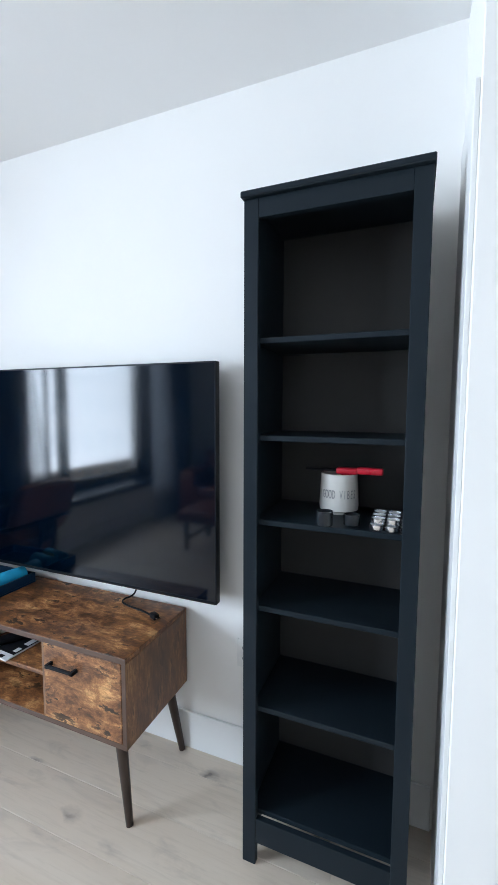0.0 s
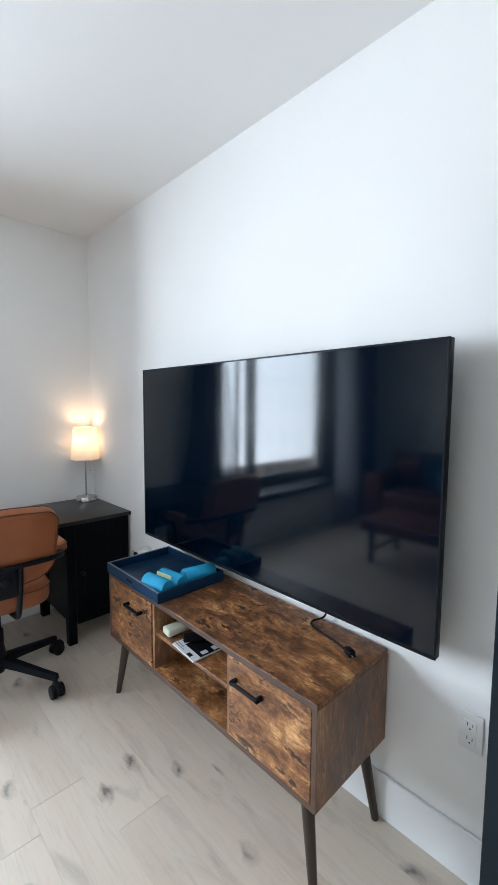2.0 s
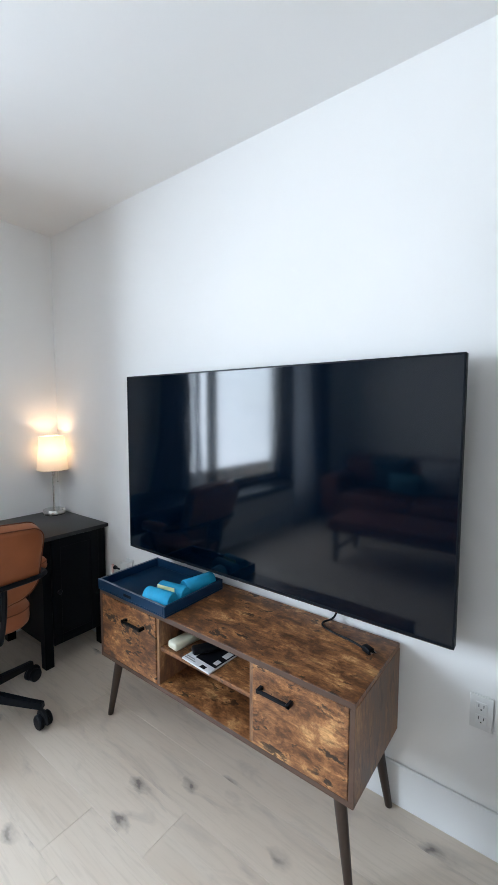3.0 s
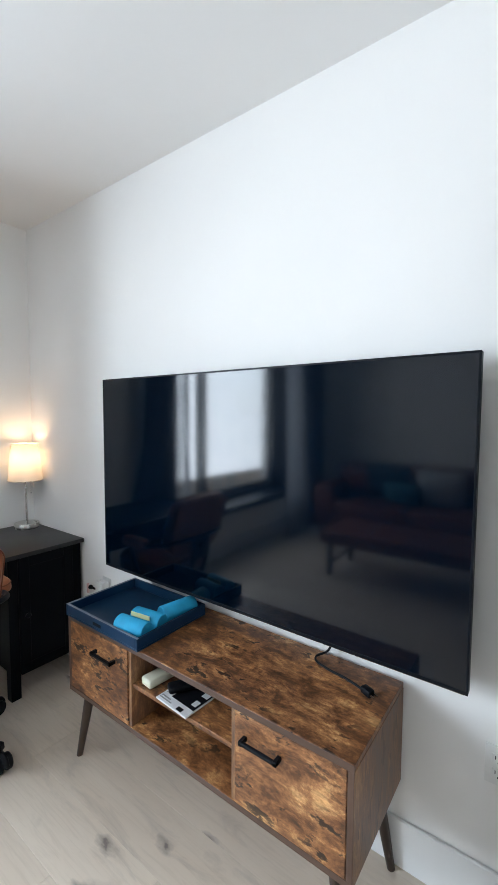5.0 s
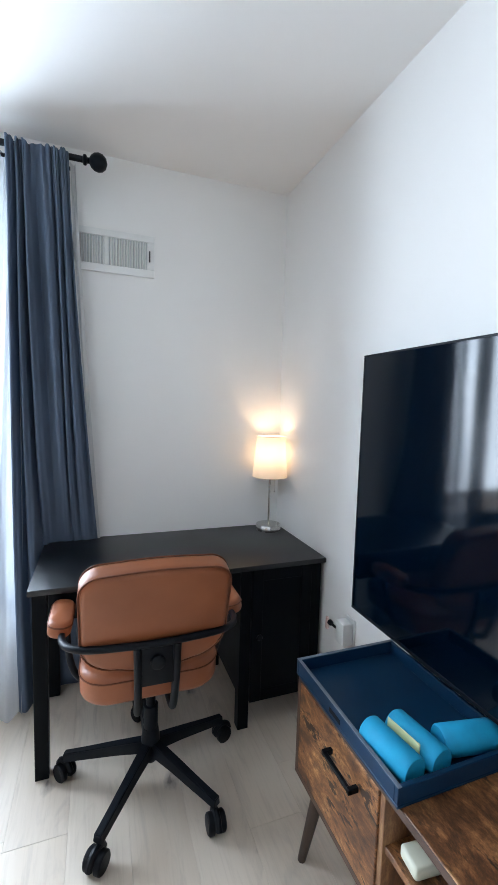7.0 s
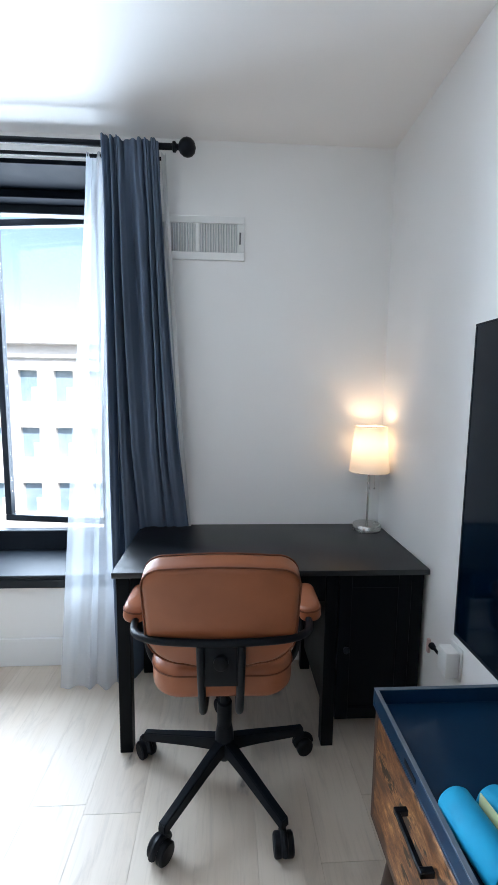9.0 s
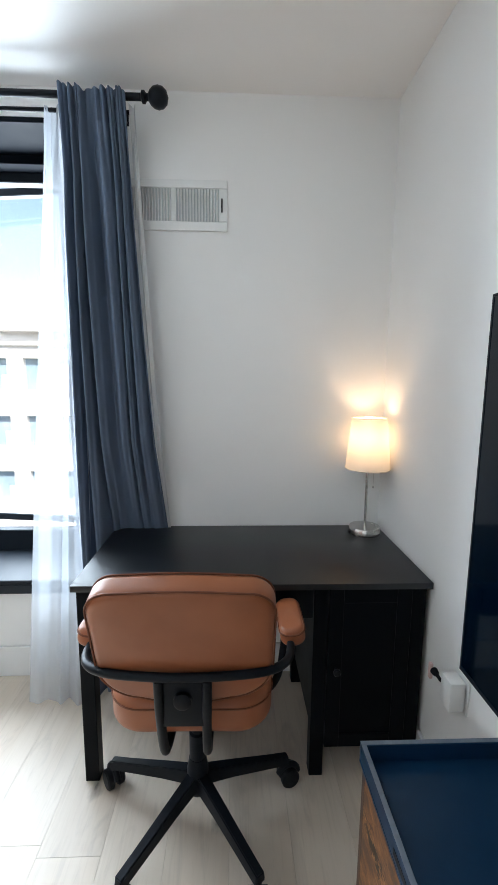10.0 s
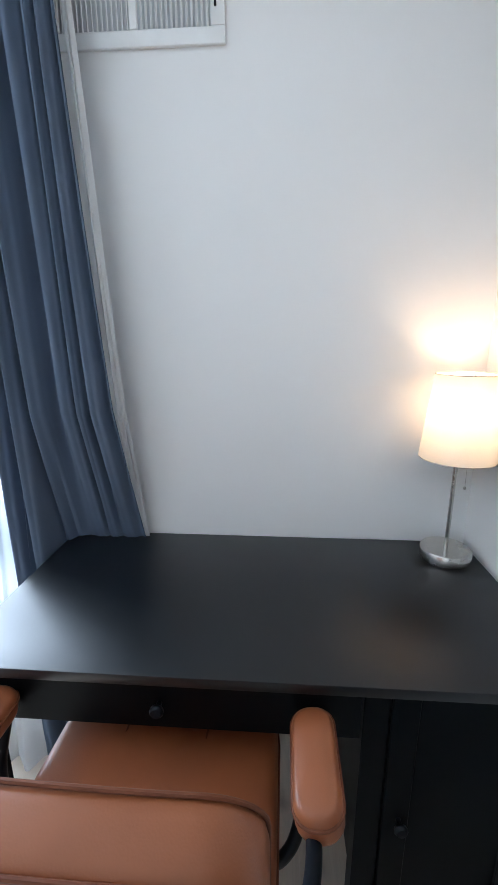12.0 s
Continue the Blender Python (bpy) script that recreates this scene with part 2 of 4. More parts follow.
sheer_white = cloth_see_through("white_voile", (0.70, 0.74, 0.79), 0.45, 0.42)
shade_cloth = cloth_see_through("white_lampshade_cloth", (0.86, 0.84, 0.80), 0.45)
glass = pane_glass()
dark_glass, _, _b = material("smoked_glass", (0.02, 0.025, 0.03), 0.06)
far_glass = varied("far_window_glass", (0.20, 0.30, 0.38), (0.28, 0.37, 0.45), 0.15, 0.5, 4, 0.02)


# ---- building blocks ----
def mesh_of(bm, name, mat, smooth=False):
    me = bpy.data.meshes.new(name)
    bmesh.ops.recalc_face_normals(bm, faces=bm.faces)
    if smooth:
        for f in bm.faces:
            f.smooth = True
        for e in bm.edges:
            if len(e.link_faces) == 2 and e.calc_face_angle() > radians(40):
                e.smooth = False
    bm.to_mesh(me)
    bm.free()
    for x in (mat if isinstance(mat, (list, tuple)) else (mat,)):
        me.materials.append(x)
    return me


def add_box(bm, lo, hi, bevel=0.0, seg=2, m=None, mat=0):
    vs = [bm.verts.new((x, y, z)) for x in (lo[0], hi[0]) for y in (lo[1], hi[1]) for z in (lo[2], hi[2])]
    fs = [bm.faces.new([vs[i] for i in q]) for q in ((0, 1, 3, 2), (4, 6, 7, 5), (0, 4, 5, 1), (2, 3, 7, 6), (0, 2, 6, 4), (1, 5, 7, 3))]
    for f in fs:
        f.material_index = mat
    if m is not None:
        for v in vs:
            v.co = m @ v.co
    if bevel:
        es = list({e for f in fs for e in f.edges})
        bmesh.ops.bevel(bm, geom=es, offset=bevel, segments=seg, profile=0.5, affect="EDGES", clamp_overlap=True)


def boxes(name, mat, items, bevel=0.002, seg=1):
    bm = bmesh.new()
    for lo, hi in items:
        add_box(bm, lo, hi, bevel, seg)
    return mesh_of(bm, name, mat, seg > 1)


def add_lathe(bm, profile, centre=(0, 0, 0), n=32, axis="z", mat=0):
    """Turns (radius, height) pairs round an axis."""
    rings = []
    for r, h in profile:
        ring = []
        for i in range(n):
            a = 2 * math.pi * i / n
            p = Vector((max(r, 1e-4) * math.cos(a), max(r, 1e-4) * math.sin(a), h))
            if axis == "x":
                p = Vector((p.z, p.x, p.y))
            elif axis == "y":
                p = Vector((p.y, p.z, p.x))
            ring.append(bm.verts.new(p + Vector(centre)))
        rings.append(ring)
    for a, b in zip(rings, rings[1:]):
        for i in range(n):
            bm.faces.new((a[i], a[(i + 1) % n], b[(i + 1) % n], b[i])).material_index = mat
    for ring, rad in ((rings[0], profile[0][0]), (rings[-1], profile[-1][0])):
        if rad > 0.0005:
            bm.faces.new(ring).material_index = mat


def lathe(name, mat, profile, centre=(0, 0, 0), n=32, axis="z"):
    bm = bmesh.new()
    add_lathe(bm, profile, centre, n, axis)
    return mesh_of(bm, name, mat, True)


def add_tube(bm, pts, r, n=10, closed=False, r_end=None, mat=0):
    pts = [Vector(p) for p in pts]
    rings, up = [], None
    for i, p in enumerate(pts):
        a = pts[i - 1] if (i or closed) else p
        b = pts[(i + 1) % len(pts)] if (i < len(pts) - 1 or closed) else p
        d = (b - a).normalized()
        if up is None:
            up = d.orthogonal().normalized()
        up = (up - d * up.dot(d)).normalized()
        side = d.cross(up)
        rr = r if r_end is None else r + (r_end - r) * i / (len(pts) - 1)
        rings.append([bm.verts.new(p + rr * (math.cos(2 * math.pi * k / n) * up + math.sin(2 * math.pi * k / n) * side)) for k in range(n)])
    for a, b in zip(rings, rings[1:] + ([rings[0]] if closed else [])):
        for k in range(n):
            bm.faces.new((a[k], a[(k + 1) % n], b[(k + 1) % n], b[k])).material_index = mat
    if not closed:
        bm.faces.new(rings[0]).material_index = mat
        bm.faces.new(rings[-1]).material_index = mat


def tube(name, mat, pts, r, n=10, closed=False, r_end=None):
    bm = bmesh.new()
    add_tube(bm, pts, r, n, closed, r_end)
    return mesh_of(bm, name, mat, True)


def spline(points, steps=8, closed=False):
    """A smooth line through points."""
    p = [Vector(q) for q in points]
    n, out = len(p), []
    for i in range(n if closed else n - 1):
        a, b, c, d = ((p[(i + k) % n] for k in (-1, 0, 1, 2)) if closed else (p[max(i - 1, 0)], p[i], p[i + 1], p[min(i + 2, n - 1)]))
        for s in range(steps):
            t = s / steps
            out.append(0.5 * (2 * b + (c - a) * t + (2 * a - 5 * b + 4 * c - d) * t * t + (3 * b - a - 3 * c + d) * t ** 3))
    if not closed:
        out.append(p[-1])
    return out


def empty(name, at, label, category, group=""):
    e = new(name)
    e.location = at
    e.empty_display_size = 0.1
    return tagged(e, label, category, group)


def part(name, me, parent, label="", at=(0, 0, 0)):
    ob = new(name, me)
    ob.parent = parent
    ob.location = at
    return tagged(ob, label)


def single(name, me, at, label, category, group="", kind=""):
    ob = new(name, me)
    ob.location = at
    return tagged(ob, label, category, group, kind)


def structure(name, me, label=""):
    return tagged(new(name, me), label, kind="structure")


def cushion(name, mat, size, pinch=0.35, n=10, bulge=1.0):
    """A stuffed pad: thick in the middle, thinner to the seams."""
    bm = bmesh.new()
    sx, sy, sz = (s / 2 for s in size)
    rows = []
    for side in (1, -1):
        grid = []
        for i in range(n + 1):
            for j in range(n + 1):
                u, v = 2 * i / n - 1, 2 * j / n - 1
                h = ((1 - abs(u) ** 2.6) * (1 - abs(v) ** 2.6)) ** 0.45
                pull = 1 - 0.06 * pinch * (1 - abs(u * v)) * (abs(u) ** 6 + abs(v) ** 6)
                grid.append(bm.verts.new((u * sx * pull, v * sy * pull, side * sz * h * bulge)))
        rows.append(grid)
        for i in range(n):
            for j in range(n):
                k = i * (n + 1) + j
                bm.faces.new((grid[k], grid[k + 1], grid[k + n + 2], grid[k + n + 1]))
    bmesh.ops.remove_doubles(bm, verts=bm.verts, dist=1e-5)
    return mesh_of(bm, name, mat, True)


# ---- the room ----
XW, YN, YS, XE, TOP = -3.117, 1.507, -2.72, 2.3, 2.54      # window wall, television wall, sofa wall, end wall, ceiling
BX, BY = 0.138, 1.12                                        # corner of the boxed-out wall beside the bookcase
WY0, WY1, WZ0, WZ1, XF = -1.98, 0.13, 0.47, 2.43, -3.45    # window opening and frame plane
OUT = -3.62

structure("wall_north", boxes("wall_north", wall_paint, [((OUT, YN, 0), (BX, YN + 0.15, TOP))], 0), "smooth white painted wall behind the television")
structure("wall_boxed_out", boxes("wall_boxed_out", wall_paint, [((BX, BY, 0), (XE, YN + 0.15, TOP))], 0.003), "white painted wall standing forward beside the bookcase")
structure("wall_south", boxes("wall_south", wall_paint, [((OUT, YS - 0.15, 0), (XE, YS, TOP))], 0), "plain white painted wall behind the sofa")
structure("wall_east", boxes("wall_east", wall_paint, [((XE, YS - 0.15, 0), (XE + 0.15, YN + 0.15, TOP))], 0), "plain white painted end wall")
structure("wall_west", boxes("wall_west", wall_paint, [
    ((OUT, WY1, 0), (XW, YN, TOP)), ((OUT, YS, 0), (XW, WY0, TOP)),
    ((OUT, WY0, 0), (XW, WY1, WZ0)), ((OUT, WY0, WZ1), (XW, WY1, TOP))], 0), "white painted window wall with a deep recess")
structure("ceiling", boxes("ceiling", ceiling_paint, [((OUT, YS - 0.15, TOP), (XE + 0.15, YN + 0.15, TOP + 0.2))], 0), "flat white painted ceiling")
structure("subfloor", boxes("subfloor", dark_leg, [((OUT, YS - 0.15, -0.2), (XE + 0.15, YN + 0.15, -0.016))], 0), "dark base under the floor boards")
structure("baseboard_north", boxes("baseboard_north", trim_paint, [((XW + 0.012, YN - 0.013, 0), (BX - 0.012, YN, 0.160))], 0.003), "tall white baseboard")
structure("baseboard_west", boxes("baseboard_west", trim_paint, [((XW, YS, 0), (XW + 0.013, YN - 0.013, 0.150))], 0.003), "tall white baseboard")
structure("baseboard_south", boxes("baseboard_south", trim_paint, [((XW + 0.013, YS, 0), (XE, YS + 0.013, 0.155))], 0.003), "tall white baseboard")
structure("trim_corner", boxes("trim_corner", trim_paint, [((BX - 0.012, BY + 0.004, 0), (BX, YN - 0.1, 2.12))], 0.002), "flat white upright trim on the wall's return")

# window: lining, frame, casement that stands open outwards, sill
window = tagged(new("window_1"), "black-framed casement window, one leaf open", kind="structure")
window.location = (XF, 0, 0)
fw = 0.055
part("lining", boxes("lining", lining_shade_black, [
    ((0.0, WY0, WZ1 - 0.02), (-XF + XW, WY1, WZ1)),
    ((0.0, WY1 - 0.015, WZ0), (-XF + XW, WY1, WZ1 - 0.02)), ((0.0, WY0, WZ0), (-XF + XW, WY0 + 0.015, WZ1 - 0.02)),
    ((0.002, WY0 + 0.02, WZ1 - 0.060), (0.09, WY1 - 0.02, WZ1 - 0.022))]), window)
part("frame", boxes("frame", frame_black, [
    ((-0.06, WY0, WZ0), (0.0, WY1, WZ0 + 0.13)), ((-0.06, WY0, WZ1 - 0.10), (0.0, WY1, WZ1 - 0.0205)),
    ((-0.06, WY0, WZ0 + 0.13), (0.0, WY0 + 0.06, WZ1 - 0.06)), ((-0.06, WY1 - 0.06, WZ0 + 0.13), (0.0, WY1, WZ1 - 0.06)),
    ((-0.06, -0.72, WZ0 + 0.13), (0.0, -0.60, WZ1 - 0.06))], 0.004), window)
part("sill", boxes("sill", frame_black, [((0.0, WY0 + 0.015, WZ0), (-XF + XW + 0.03, WY1 - 0.015, WZ0 + 0.02)),
                                        ((-XF + XW + 0.002, WY0 - 0.03, WZ0 - 0.045), (-XF + XW + 0.03, WY1 + 0.03, WZ0 - 0.001))], 0.004), window, "glossy black window sill")
pane = part("pane", boxes("pane", glass, [((-0.034, WY0 + 0.06, WZ0 + 0.13), (-0.028, -0.72, WZ1 - 0.06))], 0), window, "clear glass")
pane.visible_shadow = False
leaf_w, leaf_z0, leaf_z1 = 0.69, WZ0 + 0.140, WZ1 - 0.075
leaf = part("casement", boxes("casement", frame_black, [
    ((-0.045, -leaf_w, leaf_z0), (0, 0, leaf_z0 + 0.038)), ((-0.045, -leaf_w, leaf_z1 - 0.038), (0, 0, leaf_z1)),
    ((-0.045, -leaf_w, leaf_z0 + 0.038), (0, -leaf_w + 0.038, leaf_z1 - 0.038)), ((-0.045, -0.038, leaf_z0 + 0.038), (0, 0, leaf_z1 - 0.038))], 0.004), window, at=(-0.065, WY1 - 0.065, 0))
leaf.rotation_euler = (0, 0, radians(-8))
leaf_pane = part("casement_pane", boxes("casement_pane", glass, [((-0.026, -leaf_w + 0.038, leaf_z0 + 0.038), (-0.020, -0.038, leaf_z1 - 0.038))], 0), leaf, "clear glass")
leaf_pane.visible_shadow = False

# air grille in the wall
grille = tagged(new("air_grille"), "white metal air return grille on the wall", "vent")
grille.location = (XW, 0.583, 2.113)
bm = bmesh.new()
for lo, hi in (((0, -0.218, 0.066), (0.010, 0.221, 0.098)), ((0, -0.218, -0.098), (0.010, 0.221, -0.062)), ((0, -0.218, -0.062), (0.010, -0.182, 0.066)),
               ((0, 0.186, -0.062), (0.010, 0.221, 0.066)), ((0, -0.010, -0.062), (0.010, 0.010, 0.066))):
    add_box(bm, lo, hi, 0.002, 1)
part("frame", mesh_of(bm, "frame", white_plastic), grille)
# plain sheet; its grey stands for the shade in the gap
part("backing", boxes("backing", grille_grey, [((0.0005, -0.182, -0.062), (0.0015, 0.186, 0.066))], 0), grille, "grey sheet behind the slats in the tone of the shaded gap")
slat = boxes("slat", white_plastic, [((-0.005, -0.0014, -0.063), (0.005, 0.0014, 0.065))], 0)
for k in range(28):
    s = part("slat", slat, grille, at=(0.006, -0.174 + 0.0122 * k + (0.0225 if k > 13 else 0), 0))
    s.rotation_euler = (0, 0, radians(35))
part("lever", boxes("lever", metal_black, [((0.010, 0.196, -0.026), (0.018, 0.201, 0.026))], 0.001), grille, "small dark lever")


# ---- curtains ----
def drape(name, mats, y0, y1, low0, low1, xt, xb, folds, deep, phase, press=None, height=2.455, foot=0.012, head=0.0, n=180, rows=56):
    """A hanging cloth between two edges that run from (y0, y1) at the rod to (low0, low1) at the floor."""
    bm = bmesh.new()
    rng = random.Random(int(phase * 100))
    wob = [rng.uniform(-0.7, 0.7) for _ in range(folds + 3)]
    grid = []
    for j in range(rows + 1):
        v = j / rows
        z = height + (foot - height) * v
        line = []
        for i in range(n + 1):
            u = i / n
            a = y0 + (low0 - y0) * v ** 1.15
            b = y1 + (low1 - y1) * v ** 1.15
            s = folds * min(1, max(0, u + 0.055 * math.sin(5.3 * u + phase) * math.sin(math.pi * u) + 0.03 * math.sin(13 * u + 2 * phase) * math.sin(math.pi * u)))
            k = int(s)
            w = wob[k] * (1 - (s - k)) + wob[k + 1] * (s - k)
            y = a + (b - a) * u + 0.008 * math.sin(9 * u + 4 * v + phase)
            amp = deep * (0.35 + 0.65 * min(1, v * 5)) * (0.75 + 0.35 * math.sin(3.1 * u + 2.0 * v + phase))
            wave = math.sin(2 * math.pi * s + w + 0.5 * math.sin(2.6 * v + phase))
            wave = math.copysign(abs(wave) ** 0.85, wave)
            pleat = max(0.0, 1 - v * 9) * 0.010 * math.sin(2 * math.pi * (2.6 * s + 0.13 * k) + phase)
            x = xt + (xb - xt) * v + amp * wave + 0.3 * amp * math.sin(4 * math.pi * s + 2 * w + phase) + pleat + head * max(0.0, 1 - v * 8)
            if j <= 2:
                x += 0.006 * math.sin(40 * u + phase)
            if press:
                yp, zp, xp = press
                f = min(1, max(0, (y - yp + 0.03) / 0.05)) * min(1, max(0, (zp - z) / 0.45))
                x = x * (1 - f) + (xp + 0.12 * (x - xt)) * f
            x = max(x, XW + 0.018)
            line.append(bm.verts.new((x, y, z + (0.006 * math.sin(30 * u) if j == 0 else 0))))
        grid.append(line)
    for j in range(rows):
        for i in range(n):
            bm.faces.new((grid[j][i], grid[j][i + 1], grid[j + 1][i + 1], grid[j + 1][i]))
    me = mesh_of(bm, name, mats, True)
    return me


def curtain(y0, y1, low0, low1, phase, press=None, folds=6):
    e = empty("curtain", (0, 0, 0), "grey cloth curtain with white lining, gathered on a black rod", "curtain", "curtains at the window")
    ob = part("cloth", drape("cloth", curtain_grey, y0, y1, low0, low1, -2.995, -2.970, folds, 0.048, phase, press, 2.447, head=0.028), e)
    th = ob.modifiers.new("thickness", "SOLIDIFY")
    th.thickness = 0.003
    return e


def sheer(y0, y1, low0, low1, phase):
    e = empty("sheer_curtain", (0, 0, 0), "sheer white voile curtain, gathered, reaching the floor", "curtain", "sheers at the window")
    ob = part("cloth", drape("cloth", sheer_white, y0, y1, low0, low1, -3.055, -2.925, 3, 0.026, phase, None, 2.428), e)
    return e


grey = curtain(0.196, 0.435, 0.212, 0.585, 1.3, (0.306, 1.15, -3.096))
edge = part("lining", drape("lining", lining, 0.434, 0.450, 0.585, 0.603, -3.02, -3.03, 1, 0.006, 0.4, (0.306, 1.15, -3.095), 2.425, n=8), grey, "white lining edge")
curtain(-2.45, -2.02, -2.50, -1.98, 2.7)
sheer(0.105, 0.235, -0.05, 0.215, 2.2)
sheer(-2.02, -1.64, -2.00, -1.52, 0.7)

rod = empty("curtain_rod", (-2.995, 0, 2.440), "black metal double curtain rod with ball finials", "curtain rod")
part("front_rod", tube("front_rod", metal_black, [(0, -2.62, 0), (0, -1, 0), (0, 0.485, 0)], 0.013, 14), rod)
part("back_rod", tube("back_rod", metal_black, [(-0.058, -2.58, -0.020), (-0.058, -1, -0.020), (-0.058, 0.44, -0.020)], 0.008, 12), rod)
for side, yy in ((1, 0.485), (-1, -2.62)):
    prof = [(0.013, 0), (0.021, 0.004), (0.021, 0.014), (0.012, 0.020), (0.012, 0.027), (0.024, 0.034), (0.034, 0.047), (0.038, 0.064), (0.034, 0.081), (0.022, 0.095), (0.001, 0.101)]
    part("finial", lathe("finial", metal_black, [(r, side * h) for r, h in prof], (0, yy, 0), 24, "y"), rod, "black ball finial")
for yy in (0.40, -0.9, -2.55):
    part("bracket", boxes("bracket", metal_black, [((XW + 2.996, yy - 0.010, -0.035), (XW + 3.002, yy + 0.010, 0.02)), ((XW + 3.002, yy - 0.006, -0.030), (0.004, yy + 0.006, -0.022)),
                                                   ((-0.008, yy - 0.006, -0.0218), (0.004, yy + 0.006, -0.011)), ((-0.062, yy - 0.006, -0.0302), (-0.054, yy + 0.006, -0.0275))], 0.001), rod)

# ---- television ----
tv = empty("television", (-1.4005, 1.39, 1.1445), "large flat black television mounted on the wall", "television")
TW, TH = 0.7825, 0.4425
part("body", boxes("body", plastic_black, [((-TW, 0.004, -TH), (TW, 0.030, TH)), ((-0.55, 0.030, -0.34), (0.55, 0.062, 0.16))], 0.003, 2), tv)
part("bezel", boxes("bezel", metal_black, [((-TW, 0.0, -TH), (TW, 0.004, -TH + 0.011)), ((-TW, 0.0, TH - 0.006), (TW, 0.004, TH)),
                                           ((-TW, 0.0, -TH + 0.011), (-TW + 0.006, 0.004, TH - 0.006)), ((TW - 0.006, 0.0, -TH + 0.011), (TW, 0.004, TH - 0.006))], 0.0008), tv, "thin black rim")
part("screen", boxes("screen", screen_black, [((-TW + 0.006, 0.0015, -TH + 0.011), (TW - 0.006, 0.0038, TH - 0.006))], 0), tv, "dark glossy screen, switched off")
part("lower_strip", boxes("lower_strip", steel, [((-TW + 0.01, 0.004, -TH - 0.004), (TW - 0.01, 0.014, -TH - 0.0002))], 0.0008), tv, "thin silver strip")
part("mount", boxes("mount", metal_black, [((-0.25, 0.062, -0.2), (0.25, YN - 1.391, 0.15))], 0.003), tv)

# ---- media stand ----
SX0, SX1, SY0, SZ0, SZ1 = -2.028, -0.806, 1.108, 0.297, 0.613
stand = empty("tv_stand", (0, 0, 0), "rustic brown wooden media stand with two doors and an open middle", "tv stand")
T = 0.018
part("top", boxes("top", rustic_x, [((SX0 + 0.001, SY0 + 0.001, SZ1 - T), (SX1 - 0.001, YN - 0.016, SZ1))], 0.0015), stand)
part("front_edging", boxes("front_edging", rustic_edge, [((SX0, SY0 - 0.001, SZ1 - T - 0.001), (SX1, SY0 + 0.0008, SZ1 - 0.001)), ((SX0, SY0 - 0.001, SZ0), (SX1, SY0 + 0.0008, SZ0 + T)),
                                                         ((SX0, SY0 - 0.001, SZ0 + T), (SX0 + 0.016, SY0 + 0.0008, SZ1 - T - 0.001)), ((SX1 - 0.016, SY0 - 0.001, SZ0 + T), (SX1, SY0 + 0.0008, SZ1 - T - 0.001))], 0.0004), stand, "dark brown edge band")
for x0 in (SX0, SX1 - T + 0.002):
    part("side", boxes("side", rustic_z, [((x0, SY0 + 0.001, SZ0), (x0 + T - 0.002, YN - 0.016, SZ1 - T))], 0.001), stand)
part("bottom", boxes("bottom", rustic_x, [((SX0 + T, SY0 + 0.001, SZ0 + 0.001), (SX1 - T, YN - 0.016, SZ0 + T))], 0.001), stand)
part("back_panel", boxes("back_panel", rustic_x, [((SX0 + T, YN - 0.026, SZ0 + T), (SX1 - T, YN - 0.018, SZ1 - T))], 0), stand)
DX0, DX1 = -1.645, -1.163
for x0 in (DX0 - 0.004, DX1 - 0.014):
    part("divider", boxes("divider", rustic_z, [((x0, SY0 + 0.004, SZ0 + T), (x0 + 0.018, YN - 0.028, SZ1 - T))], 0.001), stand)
part("shelf", boxes("shelf", rustic_x, [((DX0 + 0.0145, SY0 + 0.010, 0.458), (DX1 - 0.0145, YN - 0.028, 0.474))], 0.001), stand)
for (x0, x1), h in (((SX0 + 0.018, DX0 - 0.001), -1.775), ((DX1 + 0.002, SX1 - 0.018), -1.066)):
    door = part("door", boxes("door", rustic_x, [((x0, SY0 - 0.002, SZ0 + T + 0.002), (x1, SY0 + 0.013, SZ1 - T - 0.003))], 0.0015), stand, "brown wood-look door")
    part("handle", boxes("handle", metal_black, [((h - 0.062, SY0 - 0.030, 0.523), (h + 0.062, SY0 - 0.019, 0.533)), ((h - 0.062, SY0 - 0.030, 0.521), (h - 0.050, SY0 - 0.0021, 0.535)),
                                                 ((h + 0.050, SY0 - 0.030, 0.521), (h + 0.062, SY0 - 0.0021, 0.535))], 0.0015), door, "black metal bar handle")
for fx, fy, tx, ty in ((-0.824, 1.135, -0.875, 1.160), (-2.013, 1.135, -1.960, 1.160), (-0.824, 1.478, -0.875, 1.455), (-2.013, 1.478, -1.960, 1.455)):
    part("leg", tube("leg", dark_leg, [(tx, ty, SZ0), (fx, fy, 0.0)], 0.021, 18, False, 0.0125), stand, "dark tapered round leg")

# tray with rolled foam pieces
tray = empty("tray", (0, 0, 0.6135), "navy blue lacquered serving tray lying on the media stand", "tray")
tx0, tx1, ty0, ty1, th = -2.026, -1.580, 1.098, 1.440, 0.046
part("body", boxes("body", tray_blue, [((tx0, ty0, 0), (tx1, ty1, 0.008)), ((tx0, ty0, 0.008), (tx0 + 0.011, ty1, th)), ((tx1 - 0.011, ty0, 0.008), (tx1, ty1, th)),
                                       ((tx0 + 0.011, ty0, 0.008), (tx1 - 0.011, ty0 + 0.011, th)), ((tx0 + 0.011, ty1 - 0.011, 0.008), (tx1 - 0.011, ty1, th))], 0.0015), tray)
part("rim", boxes("rim", tray_rim, [((tx0, ty0, th), (tx0 + 0.010, ty1, th + 0.0015)), ((tx0 + 0.010, ty0, th), (tx1, ty0 + 0.010, th + 0.0015))], 0.0005), tray, "pale grey edge on two sides")
